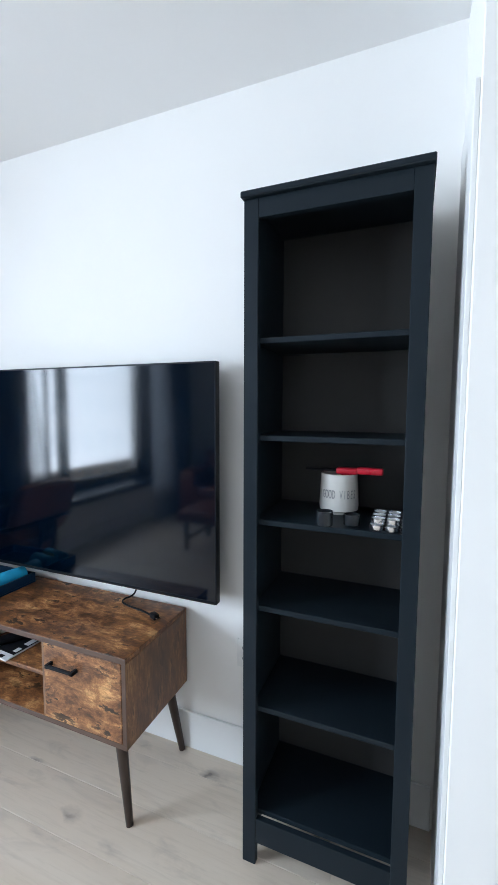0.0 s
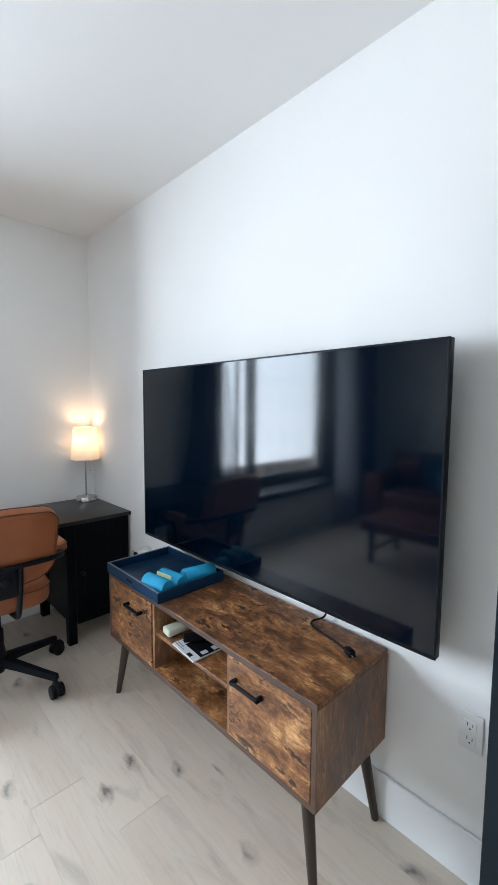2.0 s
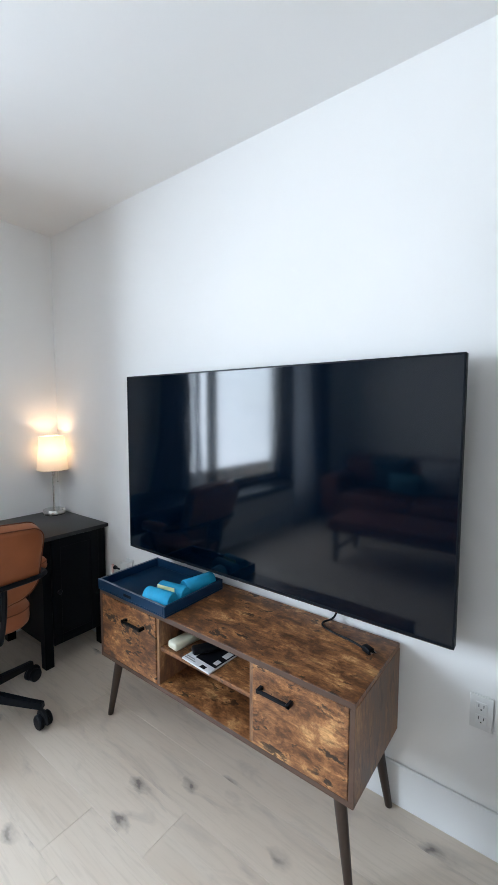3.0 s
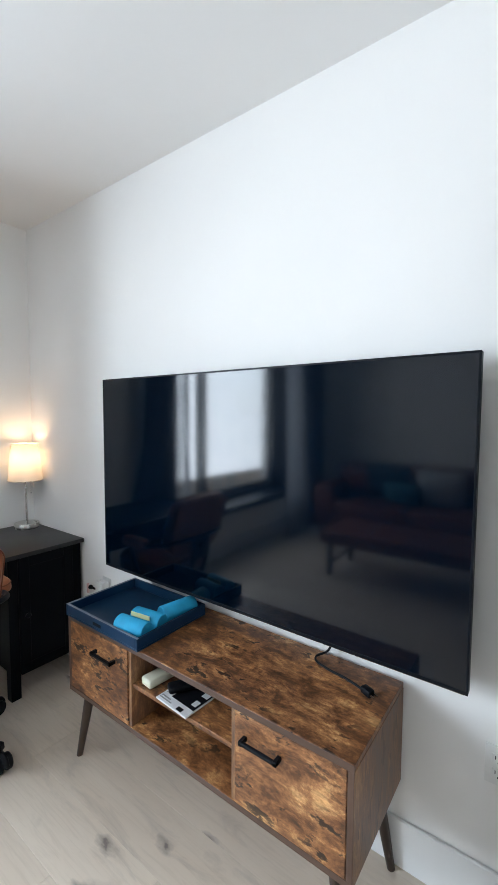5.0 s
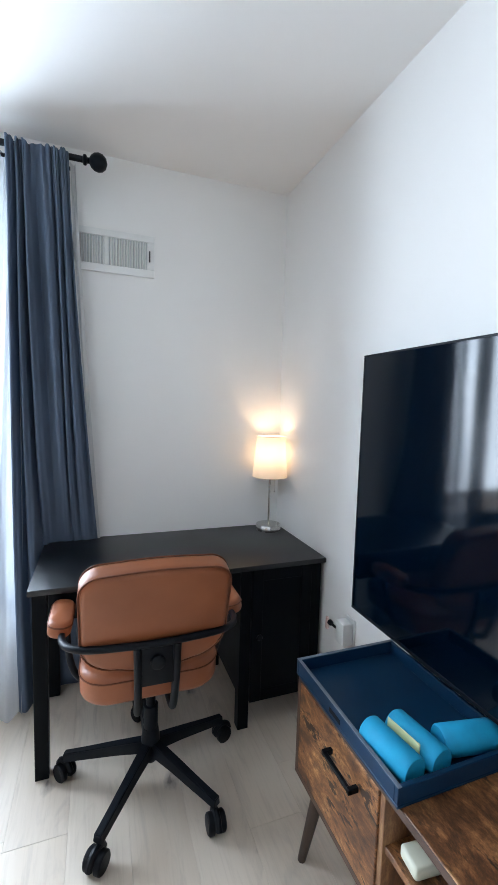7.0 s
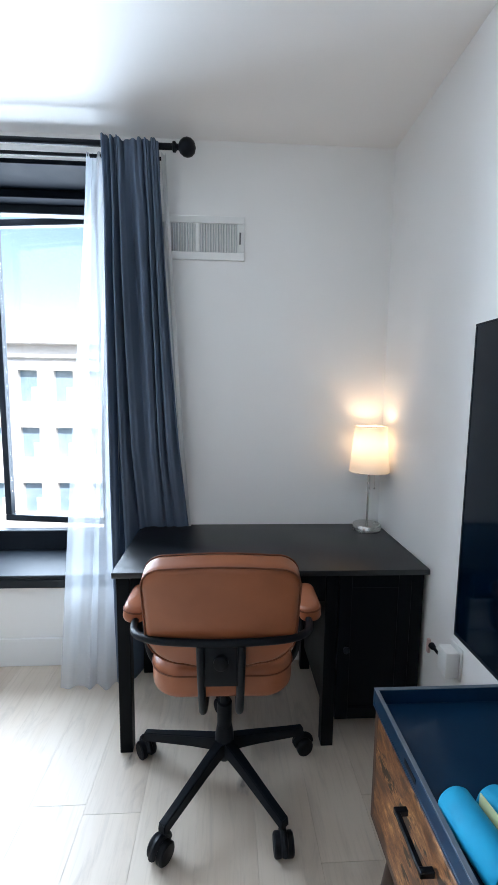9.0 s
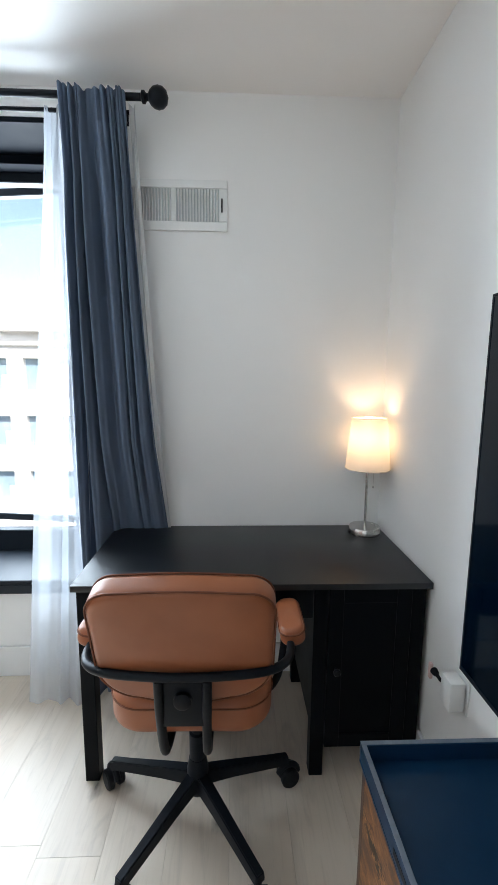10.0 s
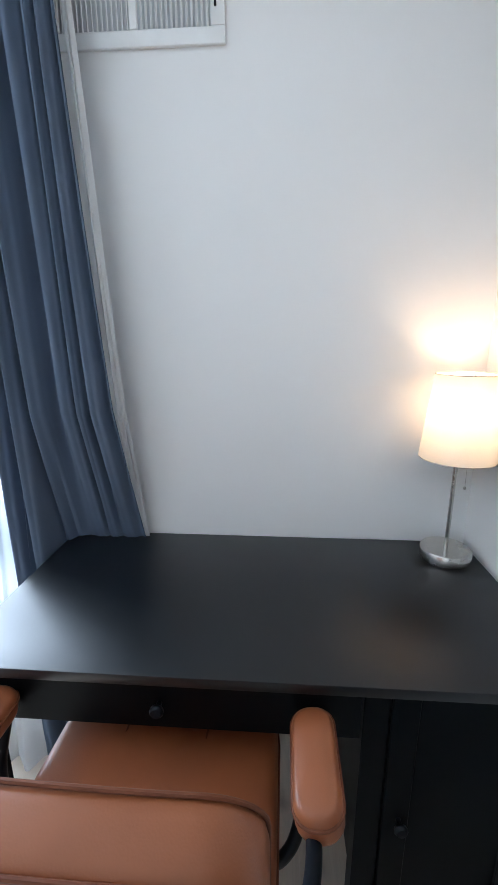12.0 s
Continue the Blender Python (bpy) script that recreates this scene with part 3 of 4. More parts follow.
part("grip_slot", boxes("grip_slot", plastic_black, [((-1.84, ty0 - 0.0008, 0.018), (-1.79, ty0 + 0.001, 0.030))], 0.0003), tray, "dark hand slot")
for cx, cy, rz, ln in ((-1.668, 1.150, 8, 0.135), (-1.668, 1.222, 8, 0.135), (-1.640, 1.345, 80, 0.15)):
    bm = bmesh.new()
    r = 0.034
    add_lathe(bm, [(0.010, -ln / 2 + 0.004), (r - 0.004, -ln / 2), (r, -ln / 2 + 0.005), (r, ln / 2 - 0.005), (r - 0.004, ln / 2), (0.010, ln / 2 - 0.004)], (0, 0, 0), 28, "x")
    ro = single("foam_roll", mesh_of(bm, "foam_roll", teal_cloth, True), (cx, cy, 0.6135 + 0.008 + r), "small turquoise rolled cloth lying in the tray", "roll", "rolls in the tray")
    ro.rotation_euler = (0, 0, radians(rz))
tagc = single("paper_tag", boxes("paper_tag", yellow_card, [((-0.045, -0.0012, -0.012), (0.045, 0.0012, 0.012))], 0), (-1.672, 1.186, 0.6135 + 0.064), "pale yellow paper tag between the rolls", "tag")
tagc.rotation_euler = (0, 0, radians(8))

# things on the stand's shelf
box_m = single("remote_control", boxes("remote_control", cream_plastic, [((-0.028, -0.075, 0), (0.028, 0.075, 0.030))], 0.008, 3), (-1.570, 1.205, 0.4742), "cream plastic remote control on the shelf", "remote")
box_m.rotation_euler = (0, 0, radians(-6))
mag = empty("magazine", (-1.425, 1.190, 0.4742), "glossy magazine with a dark and white cover", "magazine")
mag.rotation_euler = (0, 0, radians(-4))
part("pages", boxes("pages", paper, [((-0.075, -0.080, 0), (0.075, 0.10, 0.006))], 0.0008), mag)
part("cover_picture", boxes("cover_picture", plastic_black, [((-0.035, -0.045, 0.0061), (0.072, 0.097, 0.0068)), ((0.020, -0.076, 0.0061), (0.045, -0.060, 0.0068))], 0), mag, "dark printed cover")
for x0, y0, x1, y1, mat in ((-0.028, 0.074, 0.030, 0.082, paper), (-0.028, 0.060, 0.010, 0.066, paper), (0.040, 0.020, 0.066, 0.060, paper), (0.044, -0.030, 0.064, -0.004, paper),
                            (-0.068, -0.070, -0.010, -0.066, ink), (-0.068, -0.060, -0.025, -0.056, ink), (-0.068, 0.000, -0.044, 0.060, ink), (-0.066, -0.040, -0.044, -0.012, ink)):
    part("printed_bar", boxes("printed_bar", mat, [((x0, y0, 0.0061), (x1, y1, 0.0074))], 0), mag)
rem = single("remote_control", boxes("remote_control", plastic_black, [((-0.022, -0.07, 0), (0.022, 0.07, 0.022))], 0.007, 3), (-1.452, 1.215, 0.4812), "black plastic remote control lying on the magazine", "remote")
rem.rotation_euler = (0, 0, radians(-32))

# power lead on the stand
lead = empty("power_lead", (0, 0, 0), "black power lead with a plug on the stand", "cable")
part("cord", tube("cord", plastic_black, spline([(-1.03, 1.485, 0.70), (-1.05, 1.475, 0.635), (-1.078, 1.447, 0.619), (-1.066, 1.420, 0.618), (-1.015, 1.402, 0.618), (-0.950, 1.392, 0.618), (-0.895, 1.372, 0.620)], 8), 0.0038, 8), lead)
plug = part("plug", boxes("plug", plastic_black, [((-0.020, -0.012, -0.006), (0.016, 0.012, 0.014))], 0.004, 2), lead, at=(-0.872, 1.366, 0.6195))
plug.rotation_euler = (0, 0, radians(-25))
part("prong", boxes("prong", steel, [((0.0165, -0.008, 0.002), (0.030, -0.006, 0.007)), ((0.0165, 0.006, 0.002), (0.030, 0.008, 0.007))], 0), plug, "metal prongs")


# wall outlets
def outlet(x, z):
    e = empty("wall_outlet", (x, YN, z), "white plastic double wall outlet", "outlet", "wall outlets")
    part("plate", boxes("plate", white_plastic, [((-0.033, -0.006, -0.056), (0.033, 0, 0.056))], 0.002, 2), e)
    part("sockets", boxes("sockets", white_plastic, [((-0.017, -0.009, 0.006), (0.017, -0.006, 0.036)), ((-0.017, -0.009, -0.036), (0.017, -0.006, -0.006))], 0.002), e)
    for c in (0.021, -0.021):
        slots = [((-0.008, -0.0095, c - 0.001), (-0.006, -0.0089, c + 0.009)), ((0.006, -0.0095, c - 0.001), (0.008, -0.0089, c + 0.008)), ((-0.002, -0.0095, c - 0.011), (0.002, -0.0089, c - 0.007))]
        for lo, hi in slots:
            part("slot", boxes("slot", plastic_black, [(lo, hi)], 0), e, "dark slot")


outlet(-0.552, 0.467)
outlet(-2.345, 0.505)
adapter = single("plug_adapter", boxes("plug_adapter", white_plastic, [((-0.028, -0.045, -0.045), (0.028, 0, 0.045))], 0.004, 2), (-2.345, YN - 0.0096, 0.505), "white plastic plug adapter in the outlet", "adapter")
fob = empty("hanging_plug", (-2.40, YN - 0.05, 0.50), "black plug with a pale pink tag", "plug")
part("plug", lathe("plug", plastic_black, [(0.006, 0), (0.012, 0.004), (0.010, 0.018), (0.006, 0.022), (0.005, 0.05)], (-0.045, 0.01, 0), 16, "x"), fob)
part("tag", boxes("tag", pink_plastic, [((-0.062, 0.0, -0.035), (-0.047, 0.012, 0.018))], 0.004, 2), fob, "pale pink tag")

# ---- bookcase ----
bx0, bx1, by0, by1, bt = -0.425, 0.056, 1.18, YN - 0.016, 1.993
case = empty("bookcase", (0, 0, 0), "tall narrow black bookcase with open shelves", "bookcase")
st = 0.043
for x0 in (bx0, bx1 - st):
    part("stile", boxes("stile", black_wood, [((x0, by0, 0), (x0 + st, by0 + 0.022, bt))], 0.002), case)
for x0 in (bx0 + 0.004, bx1 - 0.022):
    part("side", boxes("side", black_wood, [((x0, by0 + 0.0222, 0.05), (x0 + 0.018, by1, bt))], 0.001), case)
for x0 in (bx0, bx1 - st):
    part("foot", boxes("foot", black_wood, [((x0, by1 - 0.040, 0), (x0 + st, by1, 0.0498))], 0.001), case)
part("top_rail", boxes("top_rail", black_wood, [((bx0 + st + 0.0002, by0 + 0.002, 1.942), (bx1 - st - 0.0002, by0 + 0.022, bt))], 0.001), case)
part("cornice", boxes("cornice", black_wood, [((bx0 - 0.005, by0 - 0.016, bt + 0.0002), (bx1 + 0.004, by1, bt + 0.018))], 0.003), case)
part("bottom_rail", boxes("bottom_rail", black_wood, [((bx0 + st + 0.0002, by0 + 0.002, 0.075), (bx1 - st - 0.0002, by0 + 0.020, 0.155))], 0.001), case)
part("back_panel", boxes("back_panel", panel_dark, [((bx0 + 0.022, by1 - 0.008, 0.08), (bx1 - 0.022, by1, bt - 0.001))], 0), case)
for z in (0.172, 0.512, 0.832, 1.096, 1.345, 1.622):
    part("shelf", boxes("shelf", black_wood, [((bx0 + 0.0225, by0 + 0.0225, z - 0.016), (bx1 - 0.0225, by1 - 0.0085, z))], 0.0015), case)

# things on the shelf
SH = 1.0962
mug = empty("mug", (-0.180, 1.372, SH), "off-white ceramic pot with thin lettering", "mug")
part("body", lathe("body", ceramic, [(0.030, 0.0), (0.034, 0.010), (0.050, 0.012), (0.059, 0.016), (0.0605, 0.03), (0.056, 0.126), (0.054, 0.128), (0.052, 0.126), (0.055, 0.03), (0.001, 0.024)], n=40), mug)
for i, ch in enumerate("GOOD VIBES"):
    if ch == " ":
        continue
    cu = bpy.data.curves.new("letter", "FONT")
    cu.body, cu.size, cu.extrude, cu.align_x = ch, 0.030, 0.0003, "CENTER"
    tmp = bpy.data.objects.new("letter", cu)
    me = bpy.data.meshes.new_from_object(tmp)
    bpy.data.objects.remove(tmp)
    me.materials.append(ink)
    a = radians(-128 + 10.6 * i)
    lt = part("letter", me, mug, at=(0.0600 * math.cos(a), 0.0600 * math.sin(a), 0.056))
    lt.rotation_euler = (radians(90 + 2.5), 0, a + radians(90))
    lt.scale = (0.50, 1.25, 1)

lighter = empty("gas_lighter", (-0.165, 1.345, SH + 0.1285), "red long-necked gas lighter lying across the pot", "lighter")
part("handle", boxes("handle", red_plastic, [((-0.020, -0.013, 0.0), (0.045, 0.013, 0.020)), ((0.040, -0.011, 0.002), (0.118, 0.011, 0.023))], 0.006, 3), lighter)
part("neck", tube("neck", metal_black, [(-0.018, 0, 0.011), (-0.115, 0, 0.010)], 0.004, 10), lighter, "dark metal neck")
part("trigger", tube("trigger", red_plastic, spline([(-0.005, 0, 0.001), (0.010, 0, -0.004), (0.028, 0, 0.0)], 5), 0.004, 8), lighter)
for cx, cy, h in ((-0.192, 1.215, 0.042), (-0.122, 1.245, 0.032)):
    cup = empty("tealight_holder", (cx, cy, SH), "small dark glass tealight holder", "candle holder", "tealight holders")
    part("cup", lathe("cup", dark_glass, [(0.018, 0), (0.0225, 0.003), (0.023, h), (0.0205, h), (0.0195, 0.008), (0.001, 0.007)], n=24), cup)
    part("candle", lathe("candle", wax, [(0.018, 0.0075), (0.018, h - 0.012), (0.001, h - 0.011)], n=20), cup, "white wax")
tl = empty("tealight", (-0.052, 1.225, SH), "small tealight candle in a foil cup", "candle", "tealights in two layers")
part("cup", lathe("cup", foil, [(0.017, 0), (0.0185, 0.002), (0.0190, 0.015), (0.0195, 0.0165), (0.018, 0.0165), (0.0175, 0.011), (0.001, 0.0105)], n=20), tl)
part("candle", lathe("candle", wax, [(0.017, 0.0108), (0.017, 0.0125), (0.001, 0.013)], n=16), tl, "white wax")
for k in range(1, 18):
    lay, i, j = k // 9, k % 3, (k % 9) // 3
    copy_thing(tl, pose(-0.052 + 0.0385 * i * 0.98 + 0.003 * lay, 1.225 + 0.0395 * j + 0.004 * lay, SH + 0.0168 * lay, 0, 0, 37 * k))

# ---- desk ----
dx0, dx1, dy0, dy1, dz = -3.112, -2.545, 0.306, 1.500, 0.74
desk = empty("desk", (0, 0, 0), "black-brown wooden desk with a drawer and a side cupboard", "desk")
part("top", boxes("top", desk_top, [((dx0, dy0, dz - 0.022), (dx1, dy1, dz))], 0.002, 2), desk)
lg = 0.048
for y0 in (dy0 + 0.012, 1.106, dy1 - lg - 0.012):
    for x0 in (dx1 - lg - 0.018, dx0 + 0.034):
        part("leg", boxes("leg", desk_black, [((x0, y0, 0), (x0 + lg, y0 + lg, dz - 0.0222))], 0.002), desk)
part("side_rail", boxes("side_rail", desk_black, [((dx0 + 0.084, dy0 + 0.020, 0.60), (dx1 - 0.068, dy0 + 0.040, dz - 0.0225))], 0.001), desk)
part("back_rail", boxes("back_rail", desk_black, [((dx0 + 0.040, dy0 + 0.062, 0.42), (dx0 + 0.056, 1.104, dz - 0.0225))], 0.001), desk)
drawer = part("drawer", boxes("drawer", desk_black, [((dx1 - 0.030, dy0 + 0.066, 0.612), (dx1 - 0.012, 1.102, dz - 0.026))], 0.002), desk)


def knob(parent, y, z, x):
    part("knob", lathe("knob", metal_black, [(0.005, 0), (0.005, 0.010), (0.012, 0.016), (0.0135, 0.022), (0.010, 0.027), (0.001, 0.029)], (x, y, z), 20, "x"), parent, "small dark metal knob")


knob(drawer, 0.726, 0.671, dx1 - 0.0118)
cy0, cy1 = 1.156, dy1 - lg - 0.0145
part("cupboard", boxes("cupboard", desk_black, [((dx0 + 0.056, cy0 - 0.034, 0.125), (dx1 - 0.058, cy0 - 0.016, dz - 0.0225)), ((dx0 + 0.056, cy1 + 0.016, 0.125), (dx1 - 0.058, cy1 + 0.034, dz - 0.0225)),
                                                ((dx0 + 0.056, cy0 - 0.0155, 0.125), (dx1 - 0.040, cy1 + 0.0155, 0.143)), ((dx0 + 0.056, cy0 - 0.0155, 0.143), (dx0 + 0.064, cy1 + 0.0155, dz - 0.0225))], 0.001), desk)
cdoor = part("door", boxes("door", desk_black, [((dx1 - 0.032, cy0, 0.120), (dx1 - 0.020, cy1, dz - 0.026)), ((dx1 - 0.0198, cy0, 0.120), (dx1 - 0.012, cy0 + 0.05, dz - 0.026)), ((dx1 - 0.0198, cy1 - 0.05, 0.120), (dx1 - 0.012, cy1, dz - 0.026)),
                                                 ((dx1 - 0.0198, cy0 + 0.0502, 0.120), (dx1 - 0.012, cy1 - 0.0502, 0.17)), ((dx1 - 0.0198, cy0 + 0.0502, dz - 0.076), (dx1 - 0.012, cy1 - 0.0502, dz - 0.026))], 0.0015), desk, "black panelled cupboard door")
knob(cdoor, 1.186, 0.424, dx1 - 0.0118)

# ---- table lamp ----
lamp = empty("table_lamp", (-3.012, 1.412, dz + 0.0006), "lit table lamp with white cloth shade and steel foot", "table lamp")
part("base", lathe("base", steel, [(0.065, 0), (0.067, 0.002), (0.067, 0.029), (0.065, 0.032), (0.006, 0.033)], n=48), lamp, "round brushed steel foot")
part("stem", lathe("stem", steel, [(0.0055, 0.026), (0.0055, 0.34)], n=16), lamp)
part("shade", lathe("shade", shade_cloth, [(0.0945, 0.290), (0.0740, 0.508), (0.0730, 0.508), (0.0935, 0.290), (0.0945, 0.290)], n=56), lamp, "tapered white cloth shade")
bm = bmesh.new()
for r, h in ((0.0940, 0.290), (0.0736, 0.508)):
    add_tube(bm, [(r * math.cos(a), r * math.sin(a), h) for a in np.linspace(0, 2 * math.pi, 48, endpoint=False)], 0.0012, 6, True)
for k in range(3):
    a = radians(120 * k + 20)
    add_tube(bm, [(0.008 * math.cos(a), 0.008 * math.sin(a), 0.335), (0.072 * math.cos(a), 0.072 * math.sin(a), 0.506)], 0.0012, 6)
part("wire_frame", mesh_of(bm, "wire_frame", steel, True), lamp)
bm = bmesh.new()
add_tube(bm, [(0.012, 0.024, 0.34), (0.012, 0.0245, 0.215)], 0.0006, 5)
add_lathe(bm, [(0.001, 0), (0.004, 0.003), (0.004, 0.007), (0.001, 0.010)], (0.012, 0.0245, 0.205), 10)
part("pull_chain", mesh_of(bm, "pull_chain", steel, True), lamp)

# ---- swivel chair ----
chair = empty("office_chair", (-2.445, 0.722, 0), "tan leather swivel chair with black metal frame on castors", "office chair")


def pad(name, outline, depth, bulge, round_=0.02, steps=5):
    """A cushion from a rounded outline (2-D), depth along z, with soft edges and a slight crown."""
    bm = bmesh.new()
    pts = [Vector((x, y, 0)) for x, y in outline]
    c = sum(pts, Vector()) / len(pts)
    rings = []
    for side in (-1, 1):
        seq = []
        for k in range(steps + 1):
            a = math.pi / 2 * k / steps
            inset = round_ * (1 - math.cos(a))
            h = depth / 2 - round_ + round_ * math.sin(a)
            seq.append((inset, h))
        for f in (0.75, 0.5, 0.25):
            seq.append((None, f))
        rings.append((side, seq))
    allr = []
    for side, seq in rings:
        loops = []
        for a, h in seq:
            ring = []
            for p in pts:
                d = p - c
                if a is None:
                    q = c + d * (1 - round_ / d.length) * h
                    zz = depth / 2 + bulge * (1 - h * h)
                else:
                    q = c + d * (1 - a / d.length)
                    zz = h
                ring.append(bm.verts.new((q.x, q.y, side * zz)))
            loops.append(ring)
        mid = bm.verts.new((c.x, c.y, side * (depth / 2 + bulge)))
        n = len(pts)
        for r1, r2 in zip(loops, loops[1:]):
            for i in range(n):
                bm.faces.new((r1[i], r1[(i + 1) % n], r2[(i + 1) % n], r2[i]))
        for i in range(n):
            bm.faces.new((loops[-1][i], loops[-1][(i + 1) % n], mid))
        allr.append(loops[0])
    n = len(pts)
    for i in range(n):
        bm.faces.new((allr[0][i], allr[0][(i + 1) % n], allr[1][(i + 1) % n], allr[1][i]))
    return bm


def rounded(w, h, r_top, r_bot, n=7, sag=0.0, crown=0.0):
    """Outline of a rounded rectangle, centred, with unlike top and bottom corners; sag bows the lower edge."""
    out = []
    for cx, cy, r, a0 in ((w / 2 - r_top, h / 2 - r_top, r_top, 0), (-w / 2 + r_top, h / 2 - r_top, r_top, 90), (-w / 2 + r_bot, -h / 2 + r_bot, r_bot, 180), (w / 2 - r_bot, -h / 2 + r_bot, r_bot, 270)):
        for k in range(n + 1):
            a = radians(a0 + 90 * k / n)
            out.append((cx + r * math.cos(a), cy + r * math.sin(a)))
        if a0 == 0:
            out += [(w / 2 - r_top - (w - 2 * r_top) * k / 8, h / 2 + crown * math.sin(math.pi * k / 8)) for k in range(1, 8)]
        if a0 == 180:
            out += [(-w / 2 + r_bot + (w - 2 * r_bot) * k / 8, -h / 2 - sag * math.sin(math.pi * k / 8)) for k in range(1, 8)]
    return out


def piped(bm, outline, z, r=0.0032, inset=0.004):
    ring = [Vector((x, y, 0)) for x, y in outline]
    c = sum(ring, Vector()) / len(ring)
    return [c + (p - c) * (1 - inset / (p - c).length) + Vector((0, 0, z)) for p in ring]


# backrest, curved round the sitter; its outer face looks to +x
back_line = rounded(0.452, 0.362, 0.070, 0.105, 8, 0.02, 0.012)


def bend(bm_or_pts, m, curve):
    """Bows a flat pad: the sides come forward, then places it."""
    def f(p):
        return m @ Vector((p.x, p.y, p.z - curve * p.x * p.x))
    if isinstance(bm_or_pts, list):
        return [f(p) for p in bm_or_pts]
    for v in bm_or_pts.verts:
        v.co = f(v.co)
    return bm_or_pts


back_m = Matrix.Translation((0.293, 0, 0.755)) @ Matrix(((0, 0, 1, 0), (1, 0, 0, 0), (0, 1, 0, 0), (0, 0, 0, 1))) @ pose(0, 0, 0, 17, 0, 0)


def upper(name, me, label=""):
    """A part of the chair that swivels on the column."""
    ob = part(name, me, chair, label, (-0.080, -0.005, 0))
    ob.rotation_euler = (0, 0, radians(-1.0))
    return ob


upper("backrest", mesh_of(bend(pad("backrest", back_line, 0.076, 0.006, 0.024), back_m, 0.22), "backrest", tan_leather, True), "tan leather backrest with piping")
for z in (0.030, -0.030):
    upper("piping", tube("piping", piping_leather, bend(piped(None, back_line, z, inset=0.002), back_m, 0.22), 0.0027, 8, True), "tan piping, the shade line beneath it in its colour")
# seat
seat_line = rounded(0.468, 0.48, 0.10, 0.15, 8, 0.015)
seat_m = Matrix.Translation((-0.012, 0, 0.477)) @ pose(0, 0, 0, 0, 0, 90)
bm = pad("seat", seat_line, 0.112, 0.014, 0.03)
for v in bm.verts:
    v.co.y = -v.co.y
    if v.co.z > 0.03:
        for q in (-0.085, 0.085):
            v.co.z -= 0.010 * math.exp(-((v.co.x - q) / 0.012) ** 2)
    v.co = seat_m @ v.co
upper("seat", mesh_of(bm, "seat", tan_leather, True), "tan leather seat cushion")
upper("piping", tube("piping", piping_leather, [seat_m @ Vector((p.x, -p.y, p.z)) for p in piped(None, seat_line, 0.028, inset=-0.001)], 0.0026, 8, True), "tan piping, the shade line beneath it in its colour")
for q in (-0.085, 0.085):
    upper("seam", tube("seam", piping_leather, [seat_m @ Vector((q, w, 0.0600)) for w in np.linspace(-0.19, 0.19, 8)], 0.0022, 6))
    for w in (-0.10, 0.05):
        c = seat_m @ Vector((q, w, 0.058))
        upper("button", lathe("button", tan_leather, [(0.009, 0), (0.0095, 0.003), (0.006, 0.006), (0.001, 0.007)], c, 14), "leather-covered button")
# armrests
for q in (-1, 1):
    line = rounded(0.074, 0.196, 0.034, 0.034, 6)
    am = Matrix.Translation((0.066, q * 0.293, 0.669)) @ pose(0, 0, 0, 0, 0, 90) @ pose(0, 0, 0, 0, -q * 8, 0)
    bm = pad("armrest", line, 0.056, 0.006, 0.020)
    for v in bm.verts:
        v.co = am @ v.co
    upper("armrest", mesh_of(bm, "armrest", tan_leather, True), "padded tan leather armrest")
    upper("piping", tube("piping", piping_leather, [am @ p for p in piped(None, line, 0.012, inset=0.0002)], 0.0028, 8, True), "tan piping, the shade line beneath it in its colour")
    upper("arm_support", tube("arm_support", metal_black, spline([(0.0, q * 0.280, 0.636), (0.035, q * 0.278, 0.560), (0.05, q * 0.256, 0.46), (0.05, q * 0.20, 0.410), (0.05, q * 0.06, 0.405)], 7), 0.0115, 12))
# hoop behind the back
side = [(-0.01, 0.286, 0.640), (0.10, 0.286, 0.648), (0.20, 0.280, 0.660), (0.268, 0.254, 0.672), (0.308, 0.195, 0.678), (0.328, 0.09, 0.682), (0.332, 0, 0.682)]
hoop = [(x, -w, z) for x, w, z in side] + side[-2::-1]
upper("hoop", tube("hoop", metal_black, spline(hoop, 7), 0.0115, 12), "black bent tube round the back")
for q in (-1, 1):
    upper("upright", tube("upright", metal_black, spline([(0.332, q * 0.060, 0.676), (0.326, q * 0.058, 0.58), (0.292, q * 0.056, 0.455), (0.255, q * 0.055, 0.418), (0.15, q * 0.053, 0.402), (0.02, q * 0.05, 0.398)], 7), 0.0125, 10))
upper("back_plate", boxes("back_plate", metal_black, [((0.320, -0.052, 0.545), (0.330, 0.052, 0.672))], 0.004, 2))
upper("tension_knob", lathe("tension_knob", plastic_black, [(0.018, 0), (0.022, 0.004), (0.022, 0.014), (0.016, 0.018), (0.001, 0.019)], (0.3305, 0, 0.625), 24, "x"))
upper("mechanism", boxes("mechanism", plastic_black, [((-0.10, -0.075, 0.372), (0.10, 0.075, 0.415))], 0.008, 2))
part("column", lathe("column", metal_black, [(0.026, 0.215), (0.026, 0.30), (0.017, 0.302), (0.017, 0.373)], (0, 0, 0), 24), chair)
part("hub", lathe("hub", metal_black, [(0.024, 0.085), (0.030, 0.10), (0.034, 0.13), (0.034, 0.172), (0.027, 0.214)], (0, 0, 0), 28), chair)
